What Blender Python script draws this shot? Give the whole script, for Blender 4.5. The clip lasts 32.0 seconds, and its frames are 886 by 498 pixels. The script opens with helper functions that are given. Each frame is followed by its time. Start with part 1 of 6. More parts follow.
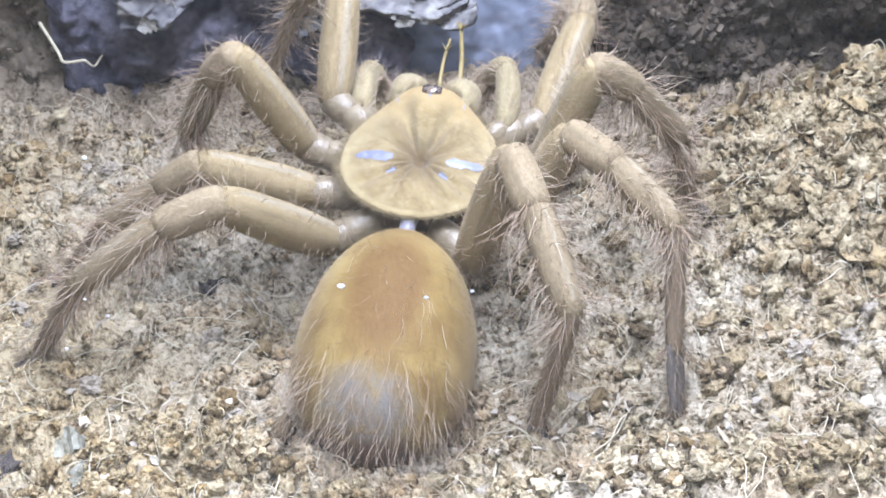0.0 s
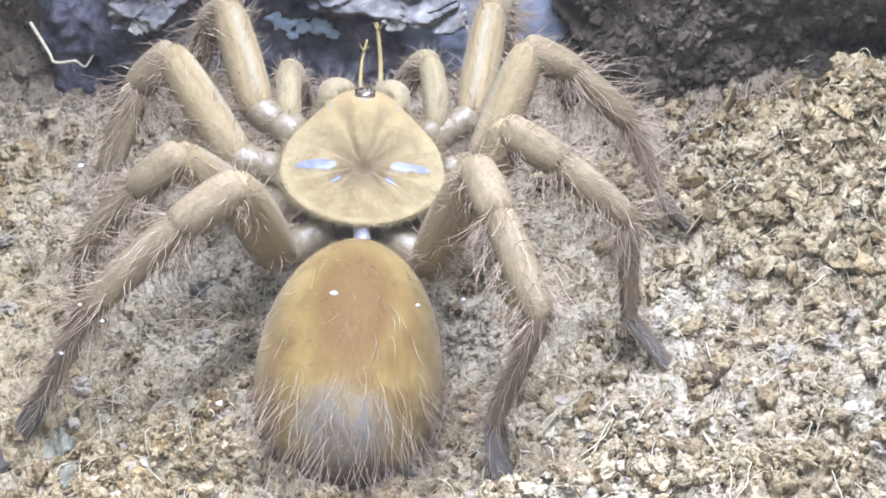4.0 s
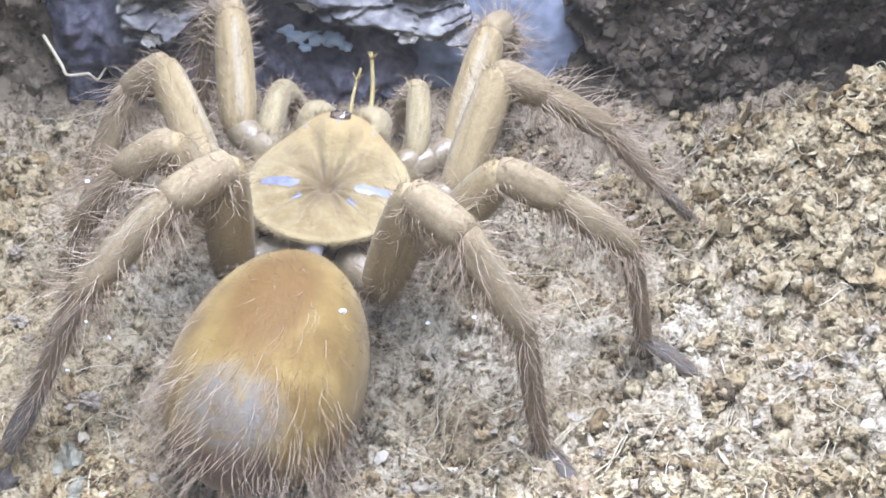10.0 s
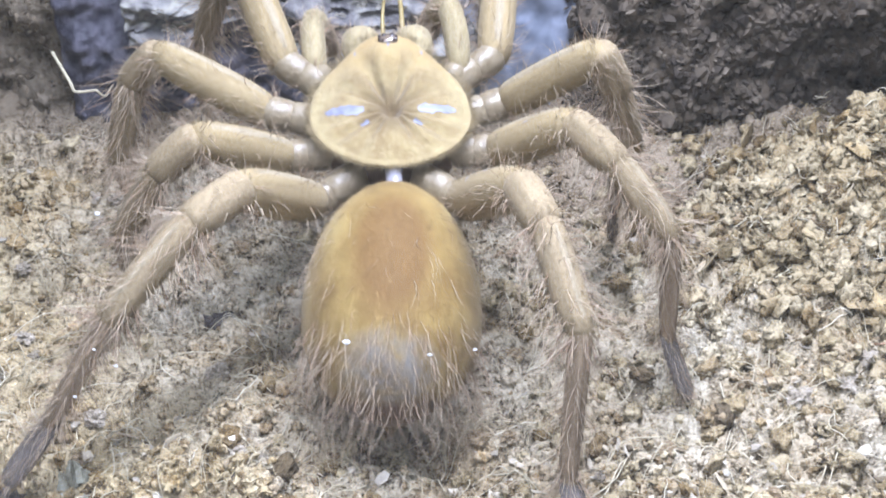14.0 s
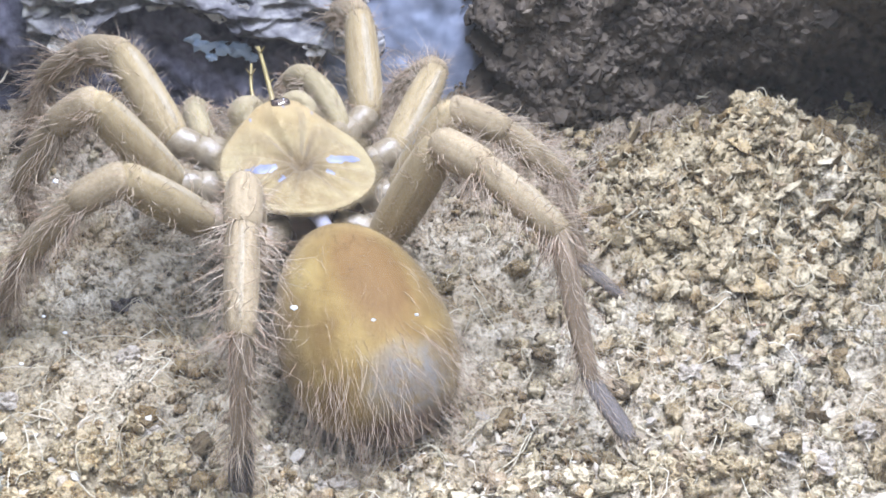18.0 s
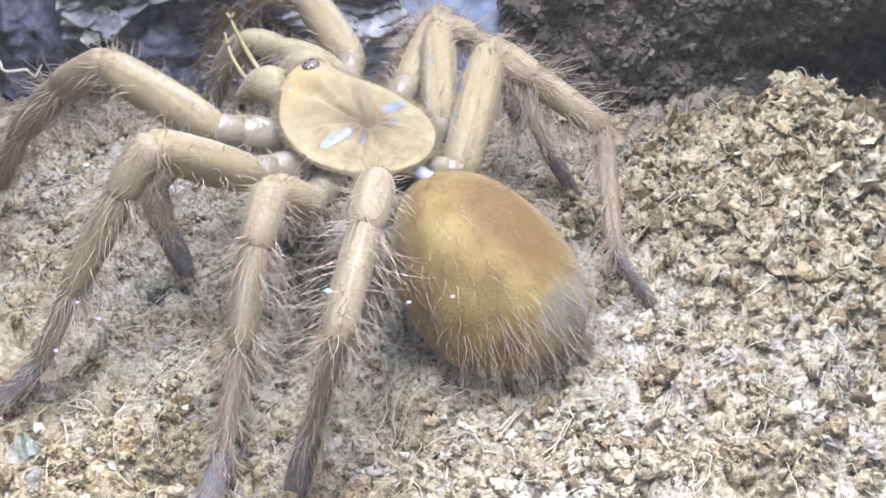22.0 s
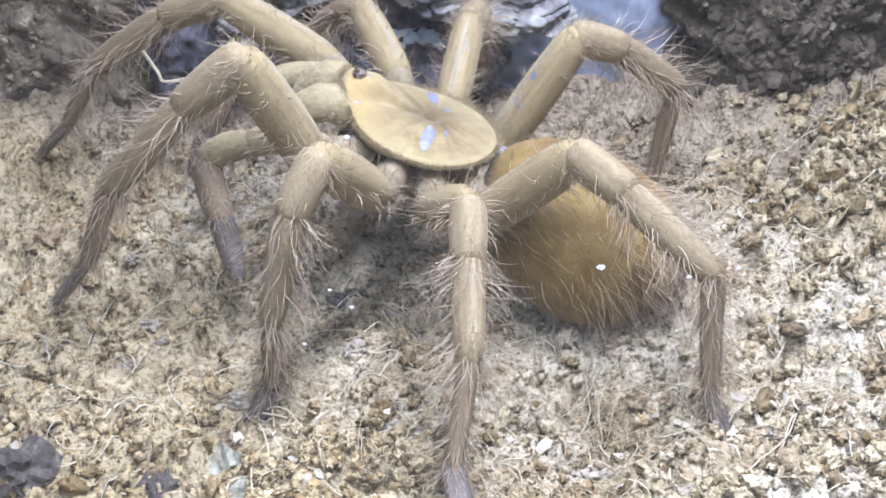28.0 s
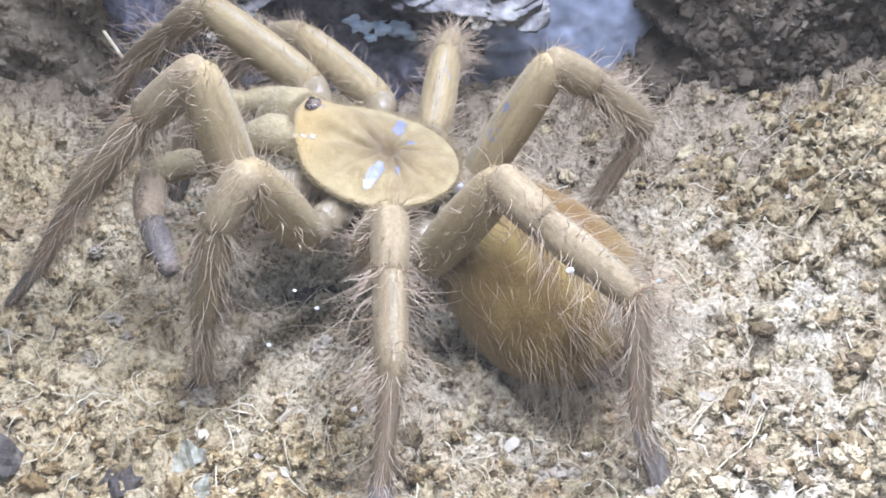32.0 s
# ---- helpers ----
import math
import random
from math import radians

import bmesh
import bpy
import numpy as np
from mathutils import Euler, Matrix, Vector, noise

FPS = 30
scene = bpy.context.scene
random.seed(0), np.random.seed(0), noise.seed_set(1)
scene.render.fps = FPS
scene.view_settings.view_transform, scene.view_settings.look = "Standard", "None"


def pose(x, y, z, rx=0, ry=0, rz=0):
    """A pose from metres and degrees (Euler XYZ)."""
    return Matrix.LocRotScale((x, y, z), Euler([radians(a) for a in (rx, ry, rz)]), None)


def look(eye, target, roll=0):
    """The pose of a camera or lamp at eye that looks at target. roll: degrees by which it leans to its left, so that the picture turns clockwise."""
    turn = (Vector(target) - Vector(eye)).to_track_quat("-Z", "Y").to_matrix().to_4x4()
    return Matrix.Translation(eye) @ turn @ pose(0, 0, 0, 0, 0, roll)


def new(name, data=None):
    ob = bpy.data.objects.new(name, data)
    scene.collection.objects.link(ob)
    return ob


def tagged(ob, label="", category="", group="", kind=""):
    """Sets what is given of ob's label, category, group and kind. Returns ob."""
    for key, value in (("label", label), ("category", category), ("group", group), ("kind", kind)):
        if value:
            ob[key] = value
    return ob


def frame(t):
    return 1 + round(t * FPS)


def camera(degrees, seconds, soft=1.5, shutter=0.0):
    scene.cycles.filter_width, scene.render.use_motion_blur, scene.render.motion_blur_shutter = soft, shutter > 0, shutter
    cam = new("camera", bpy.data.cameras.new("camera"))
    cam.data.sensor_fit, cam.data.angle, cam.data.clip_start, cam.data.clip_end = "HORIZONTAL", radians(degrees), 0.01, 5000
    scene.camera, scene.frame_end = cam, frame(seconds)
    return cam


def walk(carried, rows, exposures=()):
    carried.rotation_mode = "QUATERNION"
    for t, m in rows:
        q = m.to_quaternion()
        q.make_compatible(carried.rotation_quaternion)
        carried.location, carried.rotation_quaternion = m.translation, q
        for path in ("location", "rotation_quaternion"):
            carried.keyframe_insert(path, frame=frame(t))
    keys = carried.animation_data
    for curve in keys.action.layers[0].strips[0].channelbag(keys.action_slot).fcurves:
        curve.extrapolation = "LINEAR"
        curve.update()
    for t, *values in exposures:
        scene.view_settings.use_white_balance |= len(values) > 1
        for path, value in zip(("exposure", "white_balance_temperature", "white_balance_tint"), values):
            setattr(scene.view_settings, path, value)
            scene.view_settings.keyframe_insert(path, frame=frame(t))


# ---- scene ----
# ---- camera ----
cam = camera(42, 32.0, soft=1.4, shutter=0.4)


def eye(x, y, z, yaw, pitch, roll):
    """A camera pose in centimetres and degrees: yaw to the left from +y, pitch up, roll as in look()."""
    return Matrix.Translation((x * 0.01, y * 0.01, z * 0.01)) @ pose(0, 0, 0, 90 + pitch, 0, yaw) @ pose(0, 0, 0, 0, 0, roll)


walk(cam, [
    (0, eye(0.10, -19.63, 13.95, 2.64, -33.37, -1.25)),
    (0.5, eye(0.12, -19.66, 13.95, 2.34, -33.97, -1.04)),
    (1, eye(0.04, -19.72, 14.02, 2.26, -34.20, -1.04)),
    (1.5, eye(0.06, -19.77, 14.05, 2.22, -33.79, -0.77)),
    (2, eye(0.03, -19.73, 14.09, 2.05, -33.80, -0.63)),
    (2.5, eye(0.07, -19.72, 14.08, 1.93, -33.58, -0.66)),
    (4.5, eye(0.01, -19.70, 14.15, 1.84, -33.44, -0.36)),
    (5, eye(-0.04, -19.55, 14.15, 1.90, -33.24, -0.39)),
    (5.5, eye(0.05, -19.59, 14.21, 2.08, -32.75, -0.50)),
    (6, eye(0.02, -19.46, 14.09, 1.75, -33.24, -0.38)),
    (6.5, eye(0.14, -19.49, 14.05, 1.68, -33.61, -0.34)),
    (7, eye(0.11, -19.47, 14.09, 1.62, -33.77, -0.22)),
    (7.5, eye(0.02, -19.49, 14.19, 1.35, -33.90, 0.07)),
    (8, eye(0.02, -19.53, 14.27, 1.36, -33.37, 0.14)),
    (8.5, eye(0.08, -19.58, 14.38, 1.76, -32.40, -0.01)),
    (9, eye(0.15, -19.55, 14.39, 1.97, -31.91, 0.02)),
    (9.5, eye(0.11, -19.51, 14.23, 2.17, -32.36, -0.27)),
    (10, eye(0.08, -19.52, 14.10, 2.67, -32.92, -0.73)),
    (10.5, eye(0.04, -19.55, 14.19, 2.72, -33.21, -0.54)),
    (11, eye(0.06, -19.55, 14.25, 2.71, -33.04, -0.45)),
    (11.5, eye(0.09, -19.53, 14.27, 2.76, -33.01, -0.43)),
    (12, eye(0.17, -19.50, 14.27, 2.75, -32.83, -0.44)),
    (12.5, eye(0.25, -19.37, 14.21, 2.65, -33.23, -0.33)),
    (13, eye(0.24, -19.30, 14.19, 2.27, -33.41, -0.10)),
    (13.5, eye(0.09, -19.33, 14.27, 2.43, -33.48, -0.27)),
    (14, eye(0.09, -19.55, 14.46, 2.85, -32.54, -0.28)),
    (14.5, eye(0.21, -19.88, 14.64, 2.15, -31.61, 0.18)),
    (16.5, eye(-0.63, -20.64, 14.48, -1.77, -31.82, 1.83)),
    (17, eye(-0.47, -20.85, 14.58, -3.22, -31.75, 2.56)),
    (17.5, eye(-0.61, -20.64, 14.64, -4.30, -32.06, 3.56)),
    (18, eye(-0.79, -20.44, 14.52, -4.99, -32.07, 4.12)),
    (18.5, eye(-0.81, -20.32, 14.20, -3.73, -33.15, 3.09)),
    (19, eye(-0.67, -20.37, 14.19, -3.34, -33.59, 2.58)),
    (19.5, eye(-0.76, -20.33, 14.22, -2.98, -33.99, 2.45)),
    (20, eye(-0.72, -20.42, 14.37, -2.83, -32.89, 2.39)),
    (20.5, eye(-0.89, -20.25, 14.38, -3.62, -32.89, 3.14)),
    (21, eye(-0.90, -20.21, 14.29, -3.21, -32.35, 2.87)),
    (21.5, eye(-0.96, -20.24, 14.26, -3.49, -32.46, 2.77)),
    (22, eye(-0.77, -20.32, 14.27, -2.92, -32.50, 2.29)),
    (22.5, eye(-0.84, -20.29, 14.25, -3.43, -32.86, 2.61)),
    (23, eye(-0.88, -20.18, 14.29, -3.97, -33.26, 3.13)),
    (23.5, eye(-0.89, -20.11, 14.36, -4.09, -32.89, 3.35)),
    (24, eye(-0.93, -20.04, 14.33, -4.09, -32.57, 3.43)),
    (24.5, eye(-0.95, -20.07, 14.27, -2.81, -31.92, 2.49)),
    (25, eye(-1.08, -20.05, 14.28, -2.36, -31.88, 2.22)),
    (25.5, eye(-1.50, -19.95, 14.10, -1.21, -31.91, 1.57)),
    (26, eye(-1.87, -20.13, 13.94, 0.05, -31.60, 0.99)),
    (26.5, eye(-2.02, -20.28, 13.49, 1.09, -31.08, -0.60)),
    (28.5, eye(-2.94, -19.42, 13.25, 2.61, -31.90, -2.94)),
    (29, eye(-3.03, -19.41, 13.29, 2.54, -32.05, -2.74)),
    (29.5, eye(-2.97, -19.37, 13.23, 2.45, -32.00, -2.35)),
    (30, eye(-2.89, -19.27, 13.18, 1.82, -32.17, -1.90)),
    (30.5, eye(-2.87, -19.31, 13.19, 1.62, -32.05, -1.95)),
    (31, eye(-2.83, -19.36, 13.15, 1.56, -31.96, -1.86)),
    (31.5, eye(-2.78, -19.40, 13.21, 1.35, -32.28, -1.65)),
    (32, eye(-2.69, -19.35, 13.26, 0.91, -32.20, -1.51)),
])

# ---- world, lamps, exposure ----
world = bpy.data.worlds.new("room")
world.use_nodes = True
world.node_tree.nodes["Background"].inputs[0].default_value = (0.74, 0.85, 1.06, 1)
world.node_tree.nodes["Background"].inputs[1].default_value = 0.43
scene.world = world
scene.view_settings.exposure = 0.0


def area_lamp(name, at, target, width, depth, watts, colour):
    lamp = bpy.data.lights.new(name, "AREA")
    lamp.shape, lamp.size, lamp.size_y = "RECTANGLE", width, depth
    lamp.energy, lamp.color = watts, colour
    ob = new(name, lamp)
    ob.matrix_world = look(at, target)
    return ob


# the white LED strip in the lid of the terrarium
area_lamp("led_strip", (0.020, -0.025, 0.27), (-0.006, -0.012, 0.0), 0.25, 0.045, 2.38, (0.905, 1.0, 1.36))

# ---- helpers of this scene ----
U = 0.01  # everything below is thought of in centimetres


def lattice(ix, iy, seed):
    n = (ix.astype(np.int64) * 374761393 + iy.astype(np.int64) * 668265263 + seed * 982451653) & 0xFFFFFFFF
    n = ((n ^ (n >> 13)) * 1274126177) & 0xFFFFFFFF
    return ((n ^ (n >> 16)) & 0xFFFF) / 65535.0


def value_noise(x, y, seed=0):
    x, y = np.asarray(x, float), np.asarray(y, float)
    ix, iy = np.floor(x), np.floor(y)
    fx, fy = x - ix, y - iy
    fx, fy = fx * fx * (3 - 2 * fx), fy * fy * (3 - 2 * fy)
    a, b = lattice(ix, iy, seed), lattice(ix + 1, iy, seed)
    c, d = lattice(ix, iy + 1, seed), lattice(ix + 1, iy + 1, seed)
    return (a + (b - a) * fx) * (1 - fy) + (c + (d - c) * fx) * fy - 0.5


def fbm(x, y, seed=0, octaves=4):
    total, amp = 0.0, 1.0
    for o in range(octaves):
        total = total + amp * value_noise(np.asarray(x) * 2**o, np.asarray(y) * 2**o, seed + o)
        amp *= 0.5
    return total


def step(a, b, x):
    f = np.clip((np.asarray(x, float) - a) / (b - a), 0, 1)
    return f * f * (3 - 2 * f)


def mesh_of(name, verts, faces, material, smooth=True, scale=U):
    me = bpy.data.meshes.new(name)
    verts = np.asarray(verts, np.float32) * scale
    faces = [list(map(int, f)) for f in faces] if not isinstance(faces, np.ndarray) else faces
    if isinstance(faces, np.ndarray):
        n, k = faces.shape
        me.vertices.add(len(verts))
        me.vertices.foreach_set("co", verts.ravel())
        me.loops.add(n * k)
        me.loops.foreach_set("vertex_index", faces.ravel().astype(np.int32))
        me.polygons.add(n)
        me.polygons.foreach_set("loop_start", np.arange(0, n * k, k, dtype=np.int32))
        me.update(calc_edges=True)
    else:
        me.from_pydata([tuple(v) for v in verts], [], faces)
        me.update()
    me.polygons.foreach_set("use_smooth", np.full(len(me.polygons), smooth))
    me.materials.append(material)
    return me


def part(name, me, parent, label=""):
    ob = new(name, me)
    ob.parent = parent
    if label:
        tagged(ob, label)
    return ob


def thing(name, label, category, group="", kind="", data=None):
    return tagged(new(name, data), label, category, group, kind)


# ---- materials ----
def nodes_of(name, rough=0.6, spec=0.4):
    mat = bpy.data.materials.new(name)
    mat.use_nodes = True
    tree = mat.node_tree
    bsdf = tree.nodes["Principled BSDF"]
    bsdf.inputs["Roughness"].default_value = rough
    bsdf.inputs["Specular IOR Level"].default_value = spec
    return mat, tree, bsdf


def node(tree, kind, **values):
    n = tree.nodes.new(kind)
    for key, value in values.items():
        n.inputs[key.replace("_", " ")].default_value = value
    return n


def ramp(tree, source, stops):
    n = tree.nodes.new("ShaderNodeValToRGB")
    while len(n.color_ramp.elements) < len(stops):
        n.color_ramp.elements.new(0.5)
    for e, (at, colour) in zip(n.color_ramp.elements, stops):
        e.position, e.color = at, (*colour, 1)
    tree.links.new(source, n.inputs[0])
    return n.outputs[0]


def mixed(tree, factor, a, b, mode="MIX"):
    n = tree.nodes.new("ShaderNodeMix")
    n.data_type, n.blend_type = "RGBA", mode
    for slot, value in ((0, factor), (6, a), (7, b)):
        if hasattr(value, "links"):
            tree.links.new(value, n.inputs[slot])
        else:
            n.inputs[slot].default_value = value if slot == 0 else (*value, 1)
    return n.outputs[2]


def coords(tree, which="Object"):
    return tree.nodes.new("ShaderNodeTexCoord").outputs[which]


def noise_of(tree, vector, scale, detail=4, rough=0.6):
    n = node(tree, "ShaderNodeTexNoise", Scale=scale, Detail=detail, Roughness=rough)
    tree.links.new(vector, n.inputs["Vector"])
    return n.outputs[0]


def bump_of(tree, bsdf, height, strength, distance):
    n = node(tree, "ShaderNodeBump", Strength=strength, Distance=distance)
    tree.links.new(height, n.inputs["Height"])
    tree.links.new(n.outputs[0], bsdf.inputs["Normal"])


def mottled(name, stops, scale, fine, rough=0.8, bump=0.5, distance=0.0006, spec=0.3):
    """A surface whose colour runs over the stops by noise of two scales."""
    mat, tree, bsdf = nodes_of(name, rough, spec)
    v = coords(tree)
    a, b = noise_of(tree, v, scale, 5), noise_of(tree, v, fine, 3)
    both = mixed(tree, 0.4, a, b)
    tree.links.new(ramp(tree, both, stops), bsdf.inputs["Base Color"])
    bump_of(tree, bsdf, b, bump, distance)
    return mat


def speckled(name, stops, rough=0.85, spec=0.25, fine=900):
    """Loose pieces, each with a colour of its own."""
    mat, tree, bsdf = nodes_of(name, rough, spec)
    geo = tree.nodes.new("ShaderNodeNewGeometry")
    own = ramp(tree, geo.outputs["Random Per Island"], stops)
    grain = noise_of(tree, coords(tree), fine, 3)
    tone = ramp(tree, grain, [(0.3, (0.62, 0.60, 0.56)), (0.7, (1.1, 1.08, 1.05))])
    own = mixed(tree, 0.8, own, tone, "MULTIPLY")
    tree.links.new(own, bsdf.inputs["Base Color"])
    bump_of(tree, bsdf, grain, 0.5, 0.0003)
    return mat


SOIL = [(0.0, (0.07, 0.056, 0.042)), (0.06, (0.24, 0.19, 0.12)), (0.2, (0.38, 0.31, 0.20)), (0.42, (0.50, 0.43, 0.31)),
        (0.66, (0.56, 0.50, 0.39)), (0.90, (0.58, 0.535, 0.44)), (1.0, (0.60, 0.57, 0.49))]


def soil_material(name, island, heap=False):
    """Crumbly substrate: golden, cream and grey patches broken up by dark grains; crumbs lean lighter or darker one by one."""
    mat, tree, bsdf = nodes_of(name, 0.95, 0.15)
    v = coords(tree)
    wide, mid, fine = noise_of(tree, v, 34, 4, 0.6), noise_of(tree, v, 230, 4, 0.62), noise_of(tree, v, 1000, 3, 0.7)
    tint = ramp(tree, wide, [(0.30, (0.25, 0.19, 0.115)), (0.42, (0.43, 0.355, 0.235)), (0.54, (0.50, 0.445, 0.338)), (0.66, (0.53, 0.488, 0.39)), (0.8, (0.56, 0.53, 0.44))])
    if heap:
        tint = ramp(tree, wide, [(0.30, (0.25, 0.20, 0.115)), (0.45, (0.385, 0.328, 0.21)), (0.60, (0.475, 0.42, 0.295)), (0.8, (0.55, 0.51, 0.40))])
    tone = ramp(tree, mixed(tree, 0.5, mid, fine), [(0.37, (0.19, 0.165, 0.14)), (0.455, (0.60, 0.56, 0.49)), (0.535, (0.98, 0.96, 0.91)), (0.63, (1.05, 1.04, 1.01))])
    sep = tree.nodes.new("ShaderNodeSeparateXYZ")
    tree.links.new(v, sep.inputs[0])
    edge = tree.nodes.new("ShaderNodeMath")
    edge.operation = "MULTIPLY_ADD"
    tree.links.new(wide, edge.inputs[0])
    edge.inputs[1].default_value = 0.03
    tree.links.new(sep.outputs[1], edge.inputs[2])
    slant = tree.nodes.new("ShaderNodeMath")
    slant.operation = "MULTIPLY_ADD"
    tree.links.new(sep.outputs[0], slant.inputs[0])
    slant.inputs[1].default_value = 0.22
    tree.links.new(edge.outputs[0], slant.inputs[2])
    front = tree.nodes.new("ShaderNodeMath")
    front.operation = "MULTIPLY_ADD"
    tree.links.new(edge.outputs[0], front.inputs[0])
    front.inputs[1].default_value = 0.6
    front.inputs[2].default_value = 0.49
    left = tree.nodes.new("ShaderNodeMath")
    left.operation = "ADD"
    tree.links.new(front.outputs[0], left.inputs[0])
    tree.links.new(sep.outputs[0], left.inputs[1])
    tint = mixed(tree, ramp(tree, left.outputs[0], [(0.40, (0.75, 0.75, 0.75)), (0.438, (0, 0, 0))]), tint, (0.475, 0.392, 0.238))
    # browner peat towards the rear, which also carries the shade near the wall
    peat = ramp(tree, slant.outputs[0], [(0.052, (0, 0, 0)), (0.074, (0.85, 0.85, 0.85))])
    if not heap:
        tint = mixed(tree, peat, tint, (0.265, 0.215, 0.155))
    body = mixed(tree, 1.0, tint, tone, "MULTIPLY")
    if island:
        geo = tree.nodes.new("ShaderNodeNewGeometry")
        own = ramp(tree, geo.outputs["Random Per Island"], [(0.0, (0.30, 0.27, 0.25)), (0.07, (0.62, 0.52, 0.40)), (0.2, (0.88, 0.82, 0.74)), (0.6, (1.03, 1.02, 1.0)), (0.95, (1.05, 1.04, 1.02)), (1.0, (1.02, 0.90, 0.72))])
        body = mixed(tree, 1.0, body, own, "MULTIPLY")
    tree.links.new(body, bsdf.inputs["Base Color"])
    bump_of(tree, bsdf, mixed(tree, 0.5, mid, fine), 1.0, 0.0024 if not island else 0.0018)
    return mat


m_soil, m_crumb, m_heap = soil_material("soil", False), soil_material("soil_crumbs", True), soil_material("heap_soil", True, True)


def single(name, stops, fine=900):
    mat, tree, bsdf = nodes_of(name, 0.9, 0.25)
    info = tree.nodes.new("ShaderNodeObjectInfo")
    own = ramp(tree, info.outputs["Random"], stops)
    grain = noise_of(tree, coords(tree), fine, 3)
    tree.links.new(mixed(tree, 0.8, own, ramp(tree, grain, [(0.3, (0.6, 0.58, 0.54)), (0.7, (1.1, 1.08, 1.05))]), "MULTIPLY"), bsdf.inputs["Base Color"])
    bump_of(tree, bsdf, grain, 0.5, 0.0003)
    return mat


m_single = single("single_crumbs", SOIL)
m_fibre = speckled("root_fibres", [(0.0, (0.357, 0.306, 0.194)), (0.5, (0.510, 0.459, 0.323)), (1.0, (0.612, 0.578, 0.452))], 0.6, 0.4)
m_chip = speckled("pale_chips", [(0.0, (0.237, 0.198, 0.138)), (0.5, (0.324, 0.289, 0.225)), (1.0, (0.411, 0.380, 0.316))], 0.7, 0.3, 700)
m_bank = mottled("dark_peat", [(0.36, (0.044, 0.033, 0.022)), (0.46, (0.080, 0.061, 0.040)), (0.56, (0.104, 0.081, 0.054)), (0.72, (0.14, 0.112, 0.077))], 130, 420, 0.95, 0.7, 0.0013)
# wet brown peat, lighter than the bank so the dim corner looks lit
m_corner = mottled("wet_brown_peat", [(0.34, (0.058, 0.048, 0.035)), (0.46, (0.137, 0.111, 0.075)), (0.56, (0.208, 0.172, 0.120)), (0.70, (0.325, 0.273, 0.202))], 130, 420, 0.8, 0.8, 0.0016)
m_bankcrumb = speckled("peat_crumbs", [(0.0, (0.045, 0.036, 0.027)), (0.5, (0.088, 0.071, 0.051)), (0.9, (0.125, 0.102, 0.074)), (1.0, (0.18, 0.15, 0.11))])
# crumbs lightened along with the corner peat to look lit
m_cornercrumb = speckled("brown_peat_crumbs", [(0.0, (0.075, 0.060, 0.041)), (0.5, (0.163, 0.131, 0.088)), (0.9, (0.250, 0.206, 0.144)), (1.0, (0.362, 0.312, 0.231))])
m_bark = mottled("cork_bark", [(0.34, (0.045, 0.043, 0.045)), (0.43, (0.125, 0.120, 0.120)), (0.52, (0.22, 0.212, 0.20)), (0.60, (0.34, 0.335, 0.285)), (0.70, (0.48, 0.475, 0.42))], 48, 300, 0.85, 0.9, 0.001)
# shade under the bark and a navy haze are put into this colour
m_hollow = mottled("shade_toned_wall", [(0.32, (0.023, 0.022, 0.031)), (0.46, (0.090, 0.086, 0.104)), (0.6, (0.205, 0.196, 0.230)), (0.75, (0.308, 0.327, 0.416))], 60, 260, 0.5, 0.8, 0.0015)
# opaque pane: the blue reflection and haze are painted as its colour
m_blue = mottled("reflection_toned_glass", [(0.36, (0.12, 0.14, 0.175)), (0.52, (0.27, 0.30, 0.365)), (0.66, (0.50, 0.535, 0.60))], 22, 140, 0.35, 0.1, 0.0003, 0.5)
# pale colour that paints bluish glints on the rear wall
m_glint = mottled("pale_blue_glint", [(0.3, (0.40, 0.60, 0.85)), (0.7, (0.72, 0.86, 0.98))], 80, 500, 0.25, 0.2, 0.0003, 0.6)


def velvet(name, base, tip, pale, rough=0.75, streak=0.35, sheen=0.3):
    """Short-haired cuticle: colour runs from the base of a segment to its tip, with a fine nap and a pale bloom at grazing angles by sheen."""
    mat, tree, bsdf = nodes_of(name, rough, 0.16)
    v = coords(tree)
    grain = noise_of(tree, v, 1800, 3, 0.7)
    blotch = noise_of(tree, v, 160, 3)
    body = mixed(tree, blotch, base, tip)
    body = mixed(tree, ramp(tree, grain, [(0.4, (0, 0, 0)), (0.75, (1, 1, 1))]), body, pale)
    long = tree.nodes.new("ShaderNodeMapping")
    long.inputs["Scale"].default_value = (1, 0.07, 1)
    tree.links.new(v, long.inputs[0])
    lines = ramp(tree, noise_of(tree, long.outputs[0], 620, 3, 0.6), [(0.34, (0.42, 0.38, 0.34)), (0.5, (0.95, 0.94, 0.93)), (0.66, (1.2, 1.19, 1.17))])
    body = mixed(tree, 1.0, body, mixed(tree, streak, (1, 1, 1), lines), "MULTIPLY")
    tree.links.new(body, bsdf.inputs["Base Color"])
    bsdf.inputs["Sheen Weight"].default_value = sheen
    bsdf.inputs["Sheen Roughness"].default_value = 0.4
    bsdf.inputs["Sheen Tint"].default_value = (1.0, 0.9, 0.72, 1)
    bump_of(tree, bsdf, grain, 0.25, 0.0003)
    return mat


